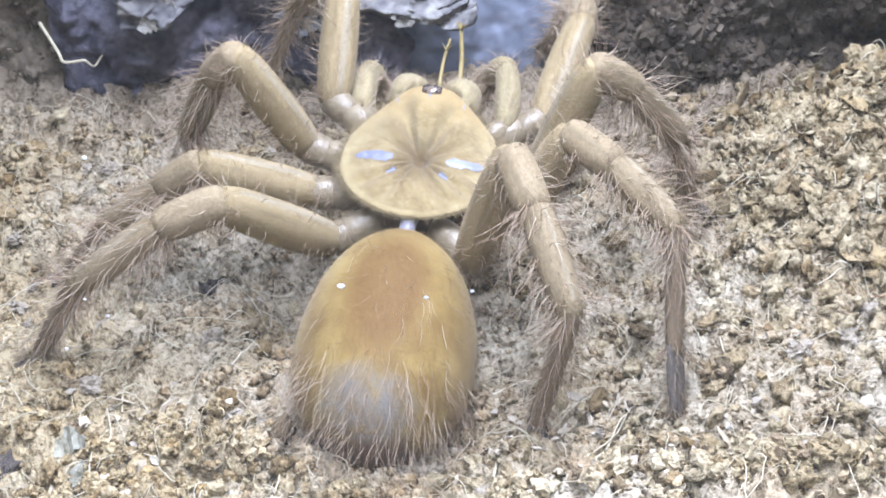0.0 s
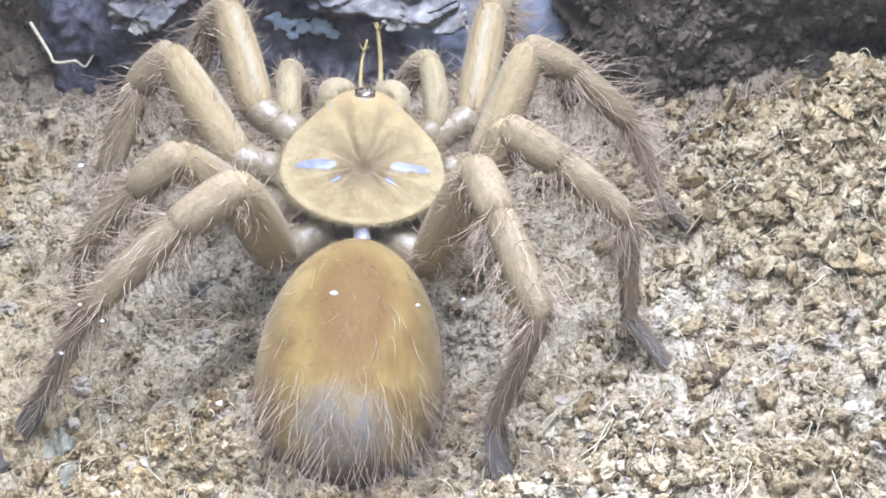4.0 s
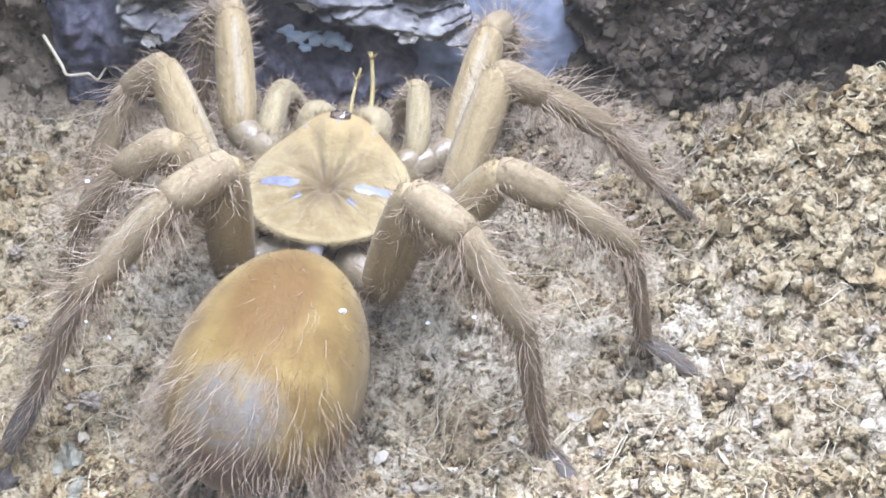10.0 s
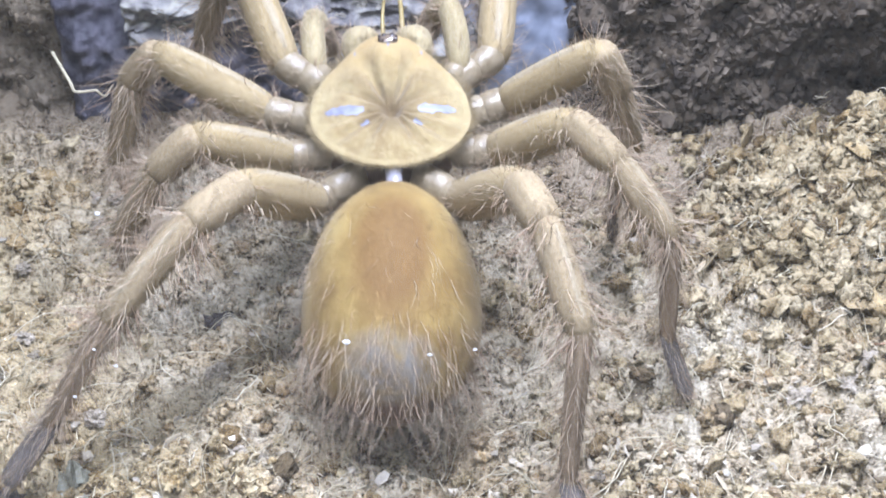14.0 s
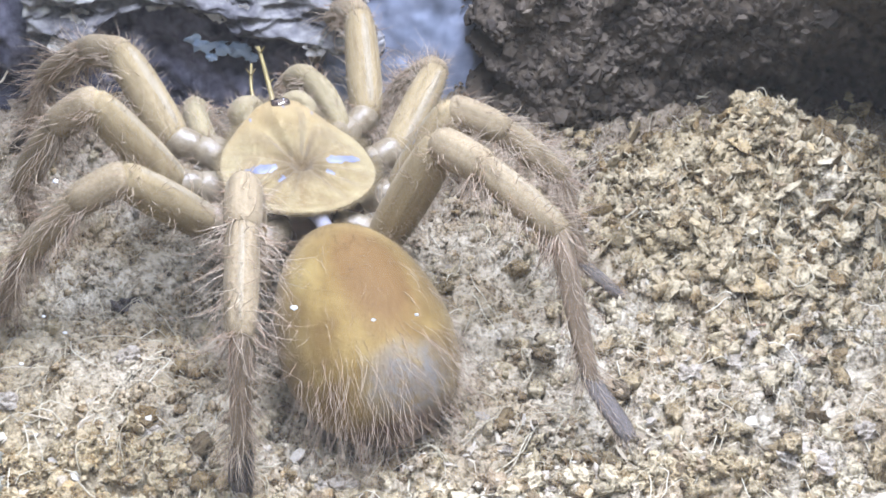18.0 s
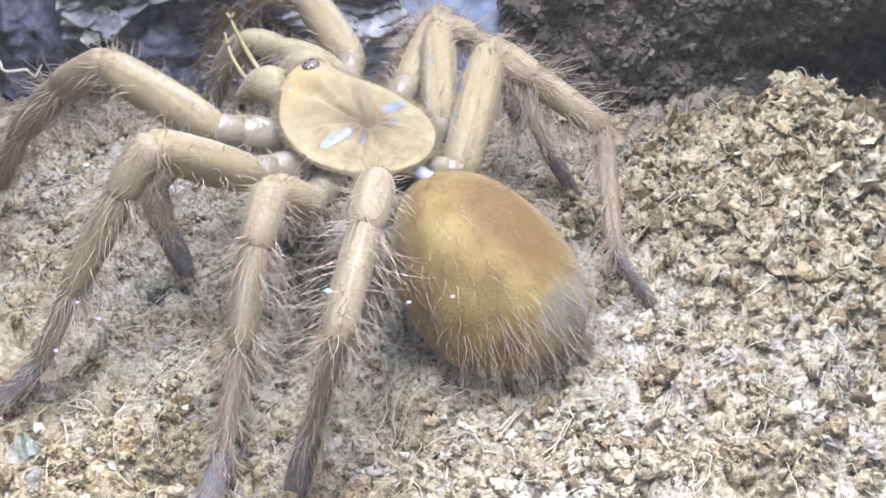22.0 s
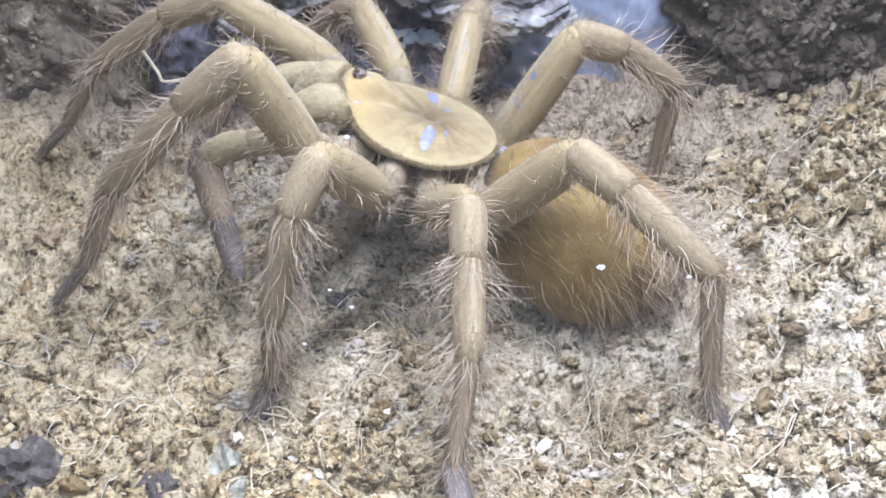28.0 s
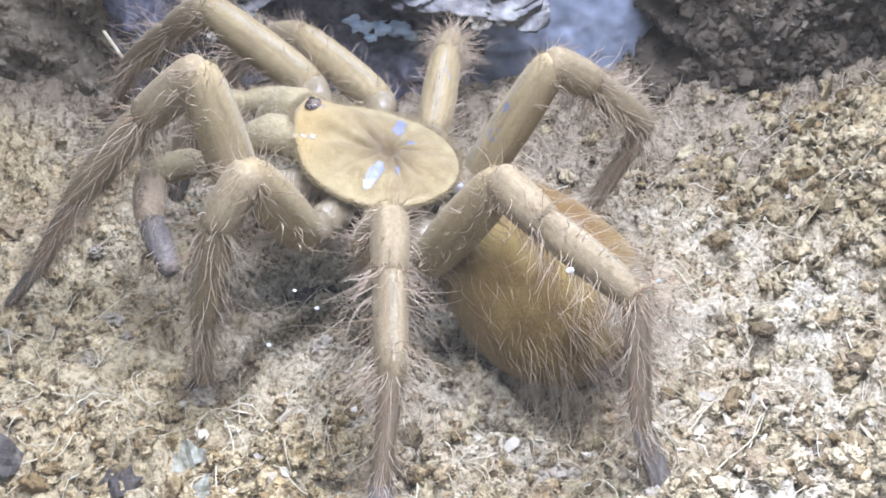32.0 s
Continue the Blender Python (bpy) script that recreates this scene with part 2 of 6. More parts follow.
m_femur = velvet("golden_velvet", (0.217, 0.160, 0.074), (0.272, 0.209, 0.107), (0.343, 0.278, 0.167), sheen=0.12)
m_shin = velvet("fawn_velvet", (0.181, 0.132, 0.070), (0.239, 0.183, 0.104), (0.336, 0.275, 0.170), sheen=0.12)
m_meta = velvet("brown_grey_velvet", (0.192, 0.140, 0.085), (0.255, 0.192, 0.122), (0.36, 0.285, 0.195), 0.75, 0.6, 0.1)
m_belly = velvet("dark_brown_velvet", (0.05, 0.032, 0.02), (0.085, 0.055, 0.035), (0.15, 0.105, 0.07), sheen=0.05)
m_toe = velvet("dark_scopula", (0.085, 0.072, 0.062), (0.13, 0.112, 0.098), (0.22, 0.195, 0.17), 0.75, 0.6, 0.08)
m_joint = mottled("pale_joint_skin", [(0.32, (0.156, 0.117, 0.066)), (0.5, (0.218, 0.176, 0.109)), (0.68, (0.289, 0.246, 0.176))], 420, 1200, 0.33, 0.7, 0.0003, 0.55)
m_stripe = velvet("pale_stripe", (0.232, 0.188, 0.108), (0.280, 0.232, 0.144), (0.368, 0.320, 0.232), sheen=0.1)
m_jaw = velvet("pale_golden_velvet", (0.210, 0.166, 0.077), (0.267, 0.219, 0.117), (0.348, 0.299, 0.194), sheen=0.15)
m_bare = mottled("lilac_bare_cuticle", [(0.35, (0.095, 0.10, 0.145)), (0.65, (0.22, 0.23, 0.30))], 420, 1300, 0.45, 0.15, 0.0002, 0.55)
m_eye = mottled("brown_eye_mound", [(0.3, (0.07, 0.05, 0.035)), (0.7, (0.17, 0.13, 0.09))], 300, 900, 0.12, 0.1, 0.0001, 0.8)
m_cheek = mottled("pale_lilac_skin", [(0.35, (0.199, 0.192, 0.212)), (0.65, (0.305, 0.299, 0.318))], 300, 900, 0.25, 0.2, 0.0002, 0.6)
m_fang = mottled("dark_fang", [(0.3, (0.01, 0.008, 0.008)), (0.7, (0.04, 0.02, 0.02))], 300, 900, 0.2, 0.1, 0.0001, 0.7)
m_hair = speckled("long_hairs", [(0.0, (0.283, 0.178, 0.106)), (0.35, (0.383, 0.285, 0.191)), (1.0, (0.533, 0.451, 0.332))], 0.45, 0.4, 400)
m_nap = speckled("short_nap", [(0.0, (0.202, 0.151, 0.070)), (0.5, (0.273, 0.211, 0.107)), (1.0, (0.378, 0.308, 0.185))], 0.6, 0.3, 400)
m_goldnap = speckled("golden_nap", [(0.0, (0.17, 0.112, 0.042)), (0.5, (0.25, 0.18, 0.08)), (1.0, (0.36, 0.275, 0.15))], 0.6, 0.3, 400)
m_sprout = mottled("yellow_green_leg", [(0.3, (0.22, 0.165, 0.06)), (0.7, (0.35, 0.285, 0.13))], 200, 900, 0.4, 0.2, 0.0001)
m_dust = mottled("white_dust", [(0.3, (0.7, 0.7, 0.68)), (0.7, (0.9, 0.9, 0.88))], 300, 900, 0.9)


def carapace_material():
    mat, tree, bsdf = nodes_of("golden_carapace", 0.55, 0.35)
    v = coords(tree)
    sep = tree.nodes.new("ShaderNodeSeparateXYZ")
    tree.links.new(v, sep.inputs[0])
    angle = tree.nodes.new("ShaderNodeMath")
    angle.operation = "ARCTAN2"
    tree.links.new(sep.outputs[0], angle.inputs[0])
    tree.links.new(sep.outputs[1], angle.inputs[1])
    grain = noise_of(tree, v, 1500, 3, 0.7)
    turn = tree.nodes.new("ShaderNodeMath")
    turn.operation = "ABSOLUTE"
    tree.links.new(angle.outputs[0], turn.inputs[0])
    part_turn = tree.nodes.new("ShaderNodeMath")
    part_turn.operation = "DIVIDE"
    part_turn.inputs[1].default_value = math.pi
    tree.links.new(turn.outputs[0], part_turn.inputs[0])
    comb = tree.nodes.new("ShaderNodeCombineXYZ")
    tree.links.new(angle.outputs[0], comb.inputs[0])
    rays = noise_of(tree, comb.outputs[0], 5.5, 4, 0.6)
    reach = tree.nodes.new("ShaderNodeVectorMath")
    reach.operation = "LENGTH"
    tree.links.new(v, reach.inputs[0])
    blotch = noise_of(tree, v, 260, 4)
    body = ramp(tree, blotch, [(0.30, (0.180, 0.120, 0.043)), (0.5, (0.248, 0.184, 0.075)), (0.70, (0.325, 0.260, 0.122))])
    band = ramp(tree, part_turn.outputs[0], [(0.0, (0.3, 0.3, 0.3)), (0.04, (0, 0, 0)), (0.12, (0, 0, 0)), (0.165, (1, 1, 1)), (0.21, (0.9, 0.9, 0.9)), (0.25, (0, 0, 0)), (0.31, (0.45, 0.45, 0.45)), (0.36, (0, 0, 0)), (0.66, (0, 0, 0)), (0.70, (0.8, 0.8, 0.8)), (0.74, (0, 0, 0)), (0.84, (0.6, 0.6, 0.6)), (0.88, (0, 0, 0))])
    inner = ramp(tree, reach.outputs["Value"], [(0.002, (0.9, 0.9, 0.9)), (0.010, (0.7, 0.7, 0.7)), (0.0145, (0, 0, 0))])
    body = mixed(tree, mixed(tree, 1.0, band, inner, "MULTIPLY"), body, (0.155, 0.105, 0.042))
    body = mixed(tree, ramp(tree, rays, [(0.36, (0.5, 0.5, 0.5)), (0.53, (0, 0, 0))]), body, (0.185, 0.12, 0.042))
    body = mixed(tree, ramp(tree, grain, [(0.5, (0, 0, 0)), (0.85, (0.8, 0.8, 0.8))]), body, (0.40, 0.335, 0.20))
    pit = ramp(tree, reach.outputs["Value"], [(0.0010, (1, 1, 1)), (0.0034, (0.85, 0.85, 0.85)), (0.0080, (0, 0, 0))])
    rim = ramp(tree, reach.outputs["Value"], [(0.0125, (0, 0, 0)), (0.0165, (0.55, 0.55, 0.55))])
    body = mixed(tree, rim, body, (0.36, 0.295, 0.145))
    brow = ramp(tree, sep.outputs[1], [(0.0090, (0, 0, 0)), (0.0155, (0.5, 0.5, 0.5))])
    body = mixed(tree, brow, body, (0.335, 0.205, 0.058))
    body = mixed(tree, pit, body, (0.12, 0.078, 0.028))
    tree.links.new(body, bsdf.inputs["Base Color"])
    bsdf.inputs["Sheen Weight"].default_value = 0.15
    crust = noise_of(tree, v, 700, 5, 0.75)
    bump_of(tree, bsdf, crust, 0.65, 0.0012)
    return mat


def abdomen_material():
    """Golden brown, browner on the back, with a grey worn patch towards the rear end; the brown tail and underside also
    carry shade.
    """
    mat, tree, bsdf = nodes_of("abdomen_velvet", 0.7, 0.25)
    v = coords(tree)
    grain = noise_of(tree, v, 1600, 3, 0.7)
    blotch = noise_of(tree, v, 130, 4)

    def spot(at, size):
        m = tree.nodes.new("ShaderNodeMapping")
        m.inputs["Location"].default_value = [-a * U / (s * U) for a, s in zip(at, size)]
        m.inputs["Scale"].default_value = [1 / (s * U) for s in size]
        tree.links.new(v, m.inputs[0])
        g = tree.nodes.new("ShaderNodeTexGradient")
        g.gradient_type = "SPHERICAL"
        tree.links.new(m.outputs[0], g.inputs[0])
        add = tree.nodes.new("ShaderNodeMath")
        add.operation = "MULTIPLY_ADD"
        tree.links.new(blotch, add.inputs[0])
        add.inputs[1].default_value = 0.5
        tree.links.new(g.outputs[0], add.inputs[2])
        return add.outputs[0]

    body = ramp(tree, blotch, [(0.34, (0.145, 0.085, 0.020)), (0.5, (0.205, 0.132, 0.036)), (0.66, (0.275, 0.195, 0.062))])
    brown = ramp(tree, spot((0, -1.7, 1.5), (1.0, 1.9, 1.2)), [(0.34, (0, 0, 0)), (0.7, (1, 1, 1))])
    body = mixed(tree, brown, body, (0.128, 0.066, 0.014))
    worn = ramp(tree, spot((0, -3.98, 1.0), (1.2, 0.95, 1.1)), [(0.36, (0, 0, 0)), (0.52, (0.4, 0.4, 0.4)), (0.76, (0.95, 0.95, 0.95))])
    fray = ramp(tree, noise_of(tree, v, 420, 4, 0.7), [(0.35, (0.25, 0.25, 0.25)), (0.6, (1, 1, 1))])
    body = mixed(tree, mixed(tree, 1.0, worn, fray, "MULTIPLY"), body, (0.19, 0.18, 0.16))
    # brown tail end, darkened further for the contact shade below it
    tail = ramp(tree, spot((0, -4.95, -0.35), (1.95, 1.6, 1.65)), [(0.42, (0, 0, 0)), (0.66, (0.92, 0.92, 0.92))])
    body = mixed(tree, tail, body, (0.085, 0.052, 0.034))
    # brown underside, with the shade of the lower flank mixed into its colour
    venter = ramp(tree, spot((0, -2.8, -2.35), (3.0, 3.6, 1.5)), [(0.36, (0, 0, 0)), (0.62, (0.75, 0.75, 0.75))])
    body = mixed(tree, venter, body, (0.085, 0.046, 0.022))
    body = mixed(tree, ramp(tree, grain, [(0.5, (0, 0, 0)), (0.85, (0.5, 0.5, 0.5))]), body, (0.33, 0.235, 0.10))
    tree.links.new(body, bsdf.inputs["Base Color"])
    bsdf.inputs["Sheen Weight"].default_value = 0.2
    bsdf.inputs["Sheen Tint"].default_value = (1.0, 0.88, 0.65, 1)
    bump_of(tree, bsdf, grain, 0.5, 0.0003)
    return mat


m_carapace, m_abdomen = carapace_material(), abdomen_material()

# ---- the ground and the walls of the terrarium ----
def ground_height(x, y):
    x, y = np.asarray(x, float), np.asarray(y, float)
    h = -0.12 + 0.45 * fbm(x / 3.1, y / 3.1, 3, 3) + 0.22 * fbm(x / 0.8, y / 0.8, 9, 3)
    h = h - 0.75 * np.exp(-(((x + 1.6) / 2.4) ** 2 + ((y + 3.0) / 2.2) ** 2)) - 1.15 * np.exp(-(((x + 3.4) / 1.7) ** 2 + ((y - 0.2) / 1.15) ** 2))
    h = h + 2.9 * np.exp(-(((x - 9.3) / 3.1) ** 2 + ((y - 3.7) / 2.3) ** 2)) * (1 + 0.5 * fbm(x / 1.1, y / 1.1, 21, 3) - 0.22 * np.abs(fbm(x / 0.55, y / 0.55, 25, 2)))
    h = h + 0.45 * step(4, 8, x) * step(-7, 0, y)
    h = h + (1.72 * step(-1.3, 0.5, x) + 0.75 * step(1.5, 5.0, x)) * step(-6.55, -7.2, y) * (1 + 0.22 * fbm(x / 0.5, y / 0.5, 33, 3))
    h = h + step(4.4, 8.5, y) * (0.5 + 0.9 * step(0, 5, x))
    crack = np.abs(fbm(x / 1.3, y / 1.3, 61, 3))
    h = h + 0.32 * (np.minimum(crack, 0.3) - 0.2) * 2 + 0.24 * fbm(x / 0.42, y / 0.42, 71, 3)
    h = h - 0.26 * step(0.12, 0.0, np.abs(value_noise(x / 0.55, y / 0.55, 83) + 0.5 * value_noise(x / 0.2, y / 0.2, 84)))
    h = h - 0.30 * step(0.16, 0.34, fbm(x / 0.75, y / 0.75, 93, 3))
    h = h - 1.0 * np.exp(-(((x + 4.85) / 0.5) ** 2 + ((y + 5.2) / 0.35) ** 2)) - 0.5 * np.exp(-(((x - 5.0) / 0.4) ** 2 + ((y + 4.9) / 0.3) ** 2))
    h = h - 0.9 * np.exp(-(((x + 10.4) / 0.6) ** 2 + ((y - 1.5) / 0.45) ** 2))
    return h


def sheet(name, xs, ys, height, material):
    gx, gy = np.meshgrid(xs, ys)
    v = np.stack([gx.ravel(), gy.ravel(), height(gx, gy).ravel()], 1)
    nx, ny = len(xs), len(ys)
    i = np.arange(nx - 1)[None] + nx * np.arange(ny - 1)[:, None]
    i = i.ravel()
    return mesh_of(name, v, np.stack([i, i + 1, i + nx + 1, i + nx], 1), material)


xs = np.r_[np.arange(-26, -16, 0.5), np.arange(-16, 14, 0.072), np.arange(14, 26.1, 0.5)]
ys = np.r_[np.arange(-10, -8, 0.25), np.arange(-8, 9.5, 0.072), np.arange(9.5, 12.1, 0.5)]
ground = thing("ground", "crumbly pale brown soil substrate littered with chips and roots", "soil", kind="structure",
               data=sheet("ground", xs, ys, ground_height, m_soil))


def wall_sheet(name, x0, x1, z0, z1, y, rough, material, seed, cut=False, ragged=False):
    us = np.r_[x0, np.arange(max(x0, -17), min(x1, 15), 0.1)[1:], x1]
    vs = np.r_[np.arange(z0, 7, 0.1), np.arange(7, z1 + 0.01, 0.5)]
    gx, gz = np.meshgrid(us, vs)
    gy = y + rough * fbm(gx / 1.6, gz / 1.6, seed, 5) + 0.22 * rough * fbm(gx / 0.5, gz / 0.5, seed + 7, 3)
    gy = gy - 0.2 * rough * (0.5 - np.abs(fbm(gx / 0.42, gz / 0.42, seed + 11, 2)) * 2)
    if cut:
        # invented overhang that turns the upper right bank away from the lamp
        gy = gy - 1.1 * step(6.8, 11.0, gx) * np.clip(gz - 2.4, 0, 6)
        lean = gx - x0 - 0.28 * (gz - 3.5) - 1.2 * fbm(gz / 0.9, gz * 0, seed + 3, 3)
        gy = gy + 3.2 * (1 - step(0.0, 1.3, lean))
    if ragged:
        gx = gx + step(x1 - 2, x1, gx) * 1.6 * fbm(gz / 0.8, gz * 0, seed + 3, 4)
    front = np.stack([gx.ravel(), gy.ravel(), gz.ravel()], 1)
    back = front.copy()
    back[:, 1] = y + (4.6 if cut else 1.6)
    nx, ny = len(us), len(vs)
    i = (np.arange(nx - 1)[None] + nx * np.arange(ny - 1)[:, None]).ravel()
    f = np.stack([i, i + 1, i + nx + 1, i + nx], 1)
    n = nx * ny
    rim = np.r_[np.arange(nx), nx - 1 + nx * np.arange(1, ny), n - 2 - np.arange(nx - 1), nx * np.arange(ny - 2, 0, -1)]
    nxt = np.roll(rim, -1)
    side = np.stack([rim, rim + n, nxt + n, nxt], 1)
    return mesh_of(name, np.r_[front, back], np.r_[f, f[:, ::-1] + n, side], material)


thing("wall_back", "dark peat packed against the rear of the terrarium", "wall", kind="structure",
      data=wall_sheet("wall_back", 2.2, 26, -2, 20, 7.6, 0.95, m_bank, 40, True))
thing("wall_corner", "wet brown peat in the rear corner", "wall", kind="structure",
      data=wall_sheet("wall_corner", -26, -11.4, -2, 20, 10.2, 1.0, m_corner, 45))
thing("wall_hollow", "rear wall under the bark with shade in its dark colour", "wall", kind="structure",
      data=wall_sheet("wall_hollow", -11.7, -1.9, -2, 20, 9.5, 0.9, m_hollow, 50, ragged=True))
thing("rear_glass", "glass of the rear pane with a bluish reflection in its colour", "glass", kind="structure",
      data=wall_sheet("rear_glass", -3.6, 4.5, -2, 20, 10.2, 0.25, m_blue, 60))
for side, x in (("wall_left", -27.6), ("wall_right", 26.0)):
    v = [(x, -10, -2), (x + 1.6, -10, -2), (x + 1.6, 12, -2), (x, 12, -2), (x, -10, 20), (x + 1.6, -10, 20), (x + 1.6, 12, 20), (x, 12, 20)]
    f = [(0, 3, 2, 1), (4, 5, 6, 7), (0, 1, 5, 4), (1, 2, 6, 5), (2, 3, 7, 6), (3, 0, 4, 7)]
    thing(side, "peat-covered side of the terrarium", "wall", kind="structure", data=mesh_of(side, v, f, m_bank, False))

# ---- the spider ----
def rings(profile, sides=16):
    """A closed body along +y from rows of (y, half-width, half-height, rise)."""
    v, f = [], []
    for y, rx, rz, dz in profile:
        for k in range(sides):
            a = 2 * math.pi * k / sides
            v.append((rx * math.cos(a), y, dz + rz * math.sin(a)))
    for i in range(len(profile) - 1):
        for k in range(sides):
            a, b = i * sides + k, i * sides + (k + 1) % sides
            f.append((a, a + sides, b + sides, b))
    f.append(tuple(range(sides)))
    f.append(tuple(reversed(range((len(profile) - 1) * sides, len(profile) * sides))))
    return v, f


def limb_profile(length, r0, r1, belly=0.06, n=9, flat=1.1, bow=0.0):
    rows = []
    for i in range(n):
        s = (0, 0.04, 0.14, 0.3, 0.5, 0.7, 0.86, 0.96, 1)[i]
        r = r0 + (r1 - r0) * s + belly * math.sin(math.pi * s)
        end = min(1.0, 0.80 + 1.3 * min(s, 1 - s)) if 0 < s < 1 else 0.55
        rows.append((-0.14 + (length + 0.26) * s, r * end, r * end * flat, bow * math.sin(math.pi * s)))
    return rows


def strands(rng, roots, ways, lengths, radius, bend, segs=4):
    """Tapered three-sided hairs from arrays of roots and directions."""
    roots, ways, lengths = np.asarray(roots), np.asarray(ways), np.asarray(lengths)
    n = len(roots)
    ways = ways / np.linalg.norm(ways, axis=1, keepdims=True)
    curl = rng.normal(size=(n, 3))
    curl -= (curl * ways).sum(1, keepdims=True) * ways
    curl /= np.linalg.norm(curl, axis=1, keepdims=True) + 1e-9
    other = np.cross(ways, curl)
    out = np.zeros((n, segs * 3 + 1, 3))
    for i in range(segs):
        s = i / segs
        c = roots + ways * (lengths * s)[:, None] + (curl + 0.6 * np.asarray(bend)) * (lengths * s * s * 0.42)[:, None] + other * (lengths * 0.07 * np.sin(4.4 * s))[:, None]
        r = radius * (1 - 0.75 * s)
        for k in range(3):
            a = 2 * math.pi * k / 3
            out[:, i * 3 + k] = c + r * (math.cos(a) * curl + math.sin(a) * other)
    out[:, -1] = roots + ways * (lengths * 0.94)[:, None] + (curl + 0.6 * np.asarray(bend)) * (lengths * 0.42)[:, None] + other * (lengths * 0.07 * math.sin(4.4))[:, None]
    base = []
    for i in range(segs - 1):
        for k in range(3):
            a, b, c, d = i * 3 + k, i * 3 + (k + 1) % 3, (i + 1) * 3 + (k + 1) % 3, (i + 1) * 3 + k
            base += [(a, b, c), (a, c, d)]
    for k in range(3):
        base.append(((segs - 1) * 3 + k, (segs - 1) * 3 + (k + 1) % 3, segs * 3))
    base = np.array(base)
    faces = (base[None] + (np.arange(n) * (segs * 3 + 1))[:, None, None]).reshape(-1, 3)
    return out.reshape(-1, 3), faces


def on_limb(rng, profile, n, lean, low=0.0):
    """Points and outward ways on a limb of rings; lean: how far the hairs lie towards the tip. low: share kept off the back."""
    p = np.array(profile)
    s = rng.uniform(0.04, 0.97, n) * (len(p) - 1)
    i, f = s.astype(int), s - s.astype(int)
    row = p[i] * (1 - f)[:, None] + p[i + 1] * f[:, None]
    a = rng.uniform(0, 2 * math.pi, n)
    keep = rng.uniform(size=n) < low
    a[keep] = rng.uniform(math.pi * 0.95, math.pi * 2.05, keep.sum())
    at = np.stack([row[:, 1] * np.cos(a), row[:, 0], row[:, 3] + row[:, 2] * np.sin(a)], 1) * [0.96, 1, 0.96]
    out = np.stack([np.cos(a), np.full(n, lean), np.sin(a)], 1) + rng.normal(size=(n, 3)) * 0.18
    return at, out


def hairy(name, profile, material, parent, rng, long_n, long_len, nap_n, low=0.35, lean=0.8, nap_mat=None, label=""):
    v, f = rings(profile)
    seg = part(name, mesh_of(name, v, f, material), parent, label)
    if long_n:
        at, out = on_limb(rng, profile, long_n, lean, low)
        v, f = strands(rng, at, out, rng.uniform(0.4, 1.0, long_n) * long_len, 0.008, (0, 0.6, 0.1))
        part("long_hairs", mesh_of("long_hairs", v, f, m_hair), seg, "long curved reddish-tan hairs")
    if nap_n:
        at, out = on_limb(rng, profile, nap_n, 1.3)
        v, f = strands(rng, at, out, rng.uniform(0.06, 0.13, nap_n), 0.0032, (0, 0.3, 0), 2)
        part("nap", mesh_of("nap", v, f, nap_mat or m_nap), seg, "short dense nap")
    return seg


def body_pose(x, y, z, yaw, pitch, roll):
    return Matrix.Translation((x * U, y * U, z * U)) @ pose(0, 0, 0, 0, 0, yaw) @ pose(0, 0, 0, pitch) @ pose(0, 0, 0, 0, roll)


spider = thing("spider", "large golden-brown hairy tarantula standing on the soil", "spider")
spider.empty_display_size = 0.01
rng = np.random.default_rng(7)


def carapace_point(r, a):
    """The shield in polar form round its central pit; a = 0 looks ahead."""
    ahead, across = math.cos(a), math.sin(a)
    reach_y = 1.96 if ahead > 0 else 1.40
    x, y = 1.62 * across * r, reach_y * ahead * r
    if ahead > 0:
        x = math.copysign(1.62 * max(0.0, 1 - ahead ** 2.3) ** 0.68, across) * r
    y += 0.12 * (across * r) ** 2
    droop = 0.24 - 0.13 * max(0.0, ahead) ** 0.8 - 0.10 * max(0.0, -ahead) ** 1.2
    dome = 0.11 * (1 - r * r) - droop * r ** 3.6
    head = 0.54 * math.exp(-(abs(x / 0.86) ** 2.6)) * float(step(0.1, 1.5, y)) * (1 - 0.35 * float(step(1.78, 1.98, y)))
    pit = -0.26 * math.exp(-((r / 0.11) ** 2))
    deg = abs(math.degrees(math.atan2(across, ahead)))
    ray = sum(s * math.exp(-(((deg - c) / w) ** 2)) for c, w, s in ((31, 8, 1.5), (62, 7, 0.6), (104, 7, 0.5), (127, 7, 0.9), (152, 7, 0.6)))
    groove = -0.105 * ray * float(step(0.08, 0.3, r)) * (1 - float(step(0.7, 0.95, r)))
    lip = 0.035 * float(step(0.90, 0.96, r))
    return x, y, dome + head + pit + groove + lip - 0.0


v, f = [(0, 0, carapace_point(0, 0)[2])], []
NR, NA = 34, 120
for i in range(1, NR + 1):
    for k in range(NA):
        v.append(carapace_point(i / NR, 2 * math.pi * k / NA))
for k in range(NA):
    f.append((0, 1 + k, 1 + (k + 1) % NA))
for i in range(NR - 1):
    for k in range(NA):
        a, b = 1 + i * NA + k, 1 + i * NA + (k + 1) % NA
        f.append((a, a + NA, b + NA, b))
rim = 1 + (NR - 1) * NA
under = len(v)
for k in range(NA):
    x, y, z = v[rim + k]
    v.append((x * 0.93, y * 0.94, z - 0.14 - 0.30 * max(0.0, y / 2) ** 2))
for k in range(NA):
    b = (k + 1) % NA
    f.append((rim + k, under + k, under + b, rim + b))
f.append(tuple(under + k for k in reversed(range(NA))))
carapace = part("carapace", mesh_of("carapace", v, [tuple(reversed(q)) for q in f], m_carapace), spider, "golden shield with radial furrows and a central pit")
n = 2600
a = rng.uniform(0, 2 * math.pi, n)
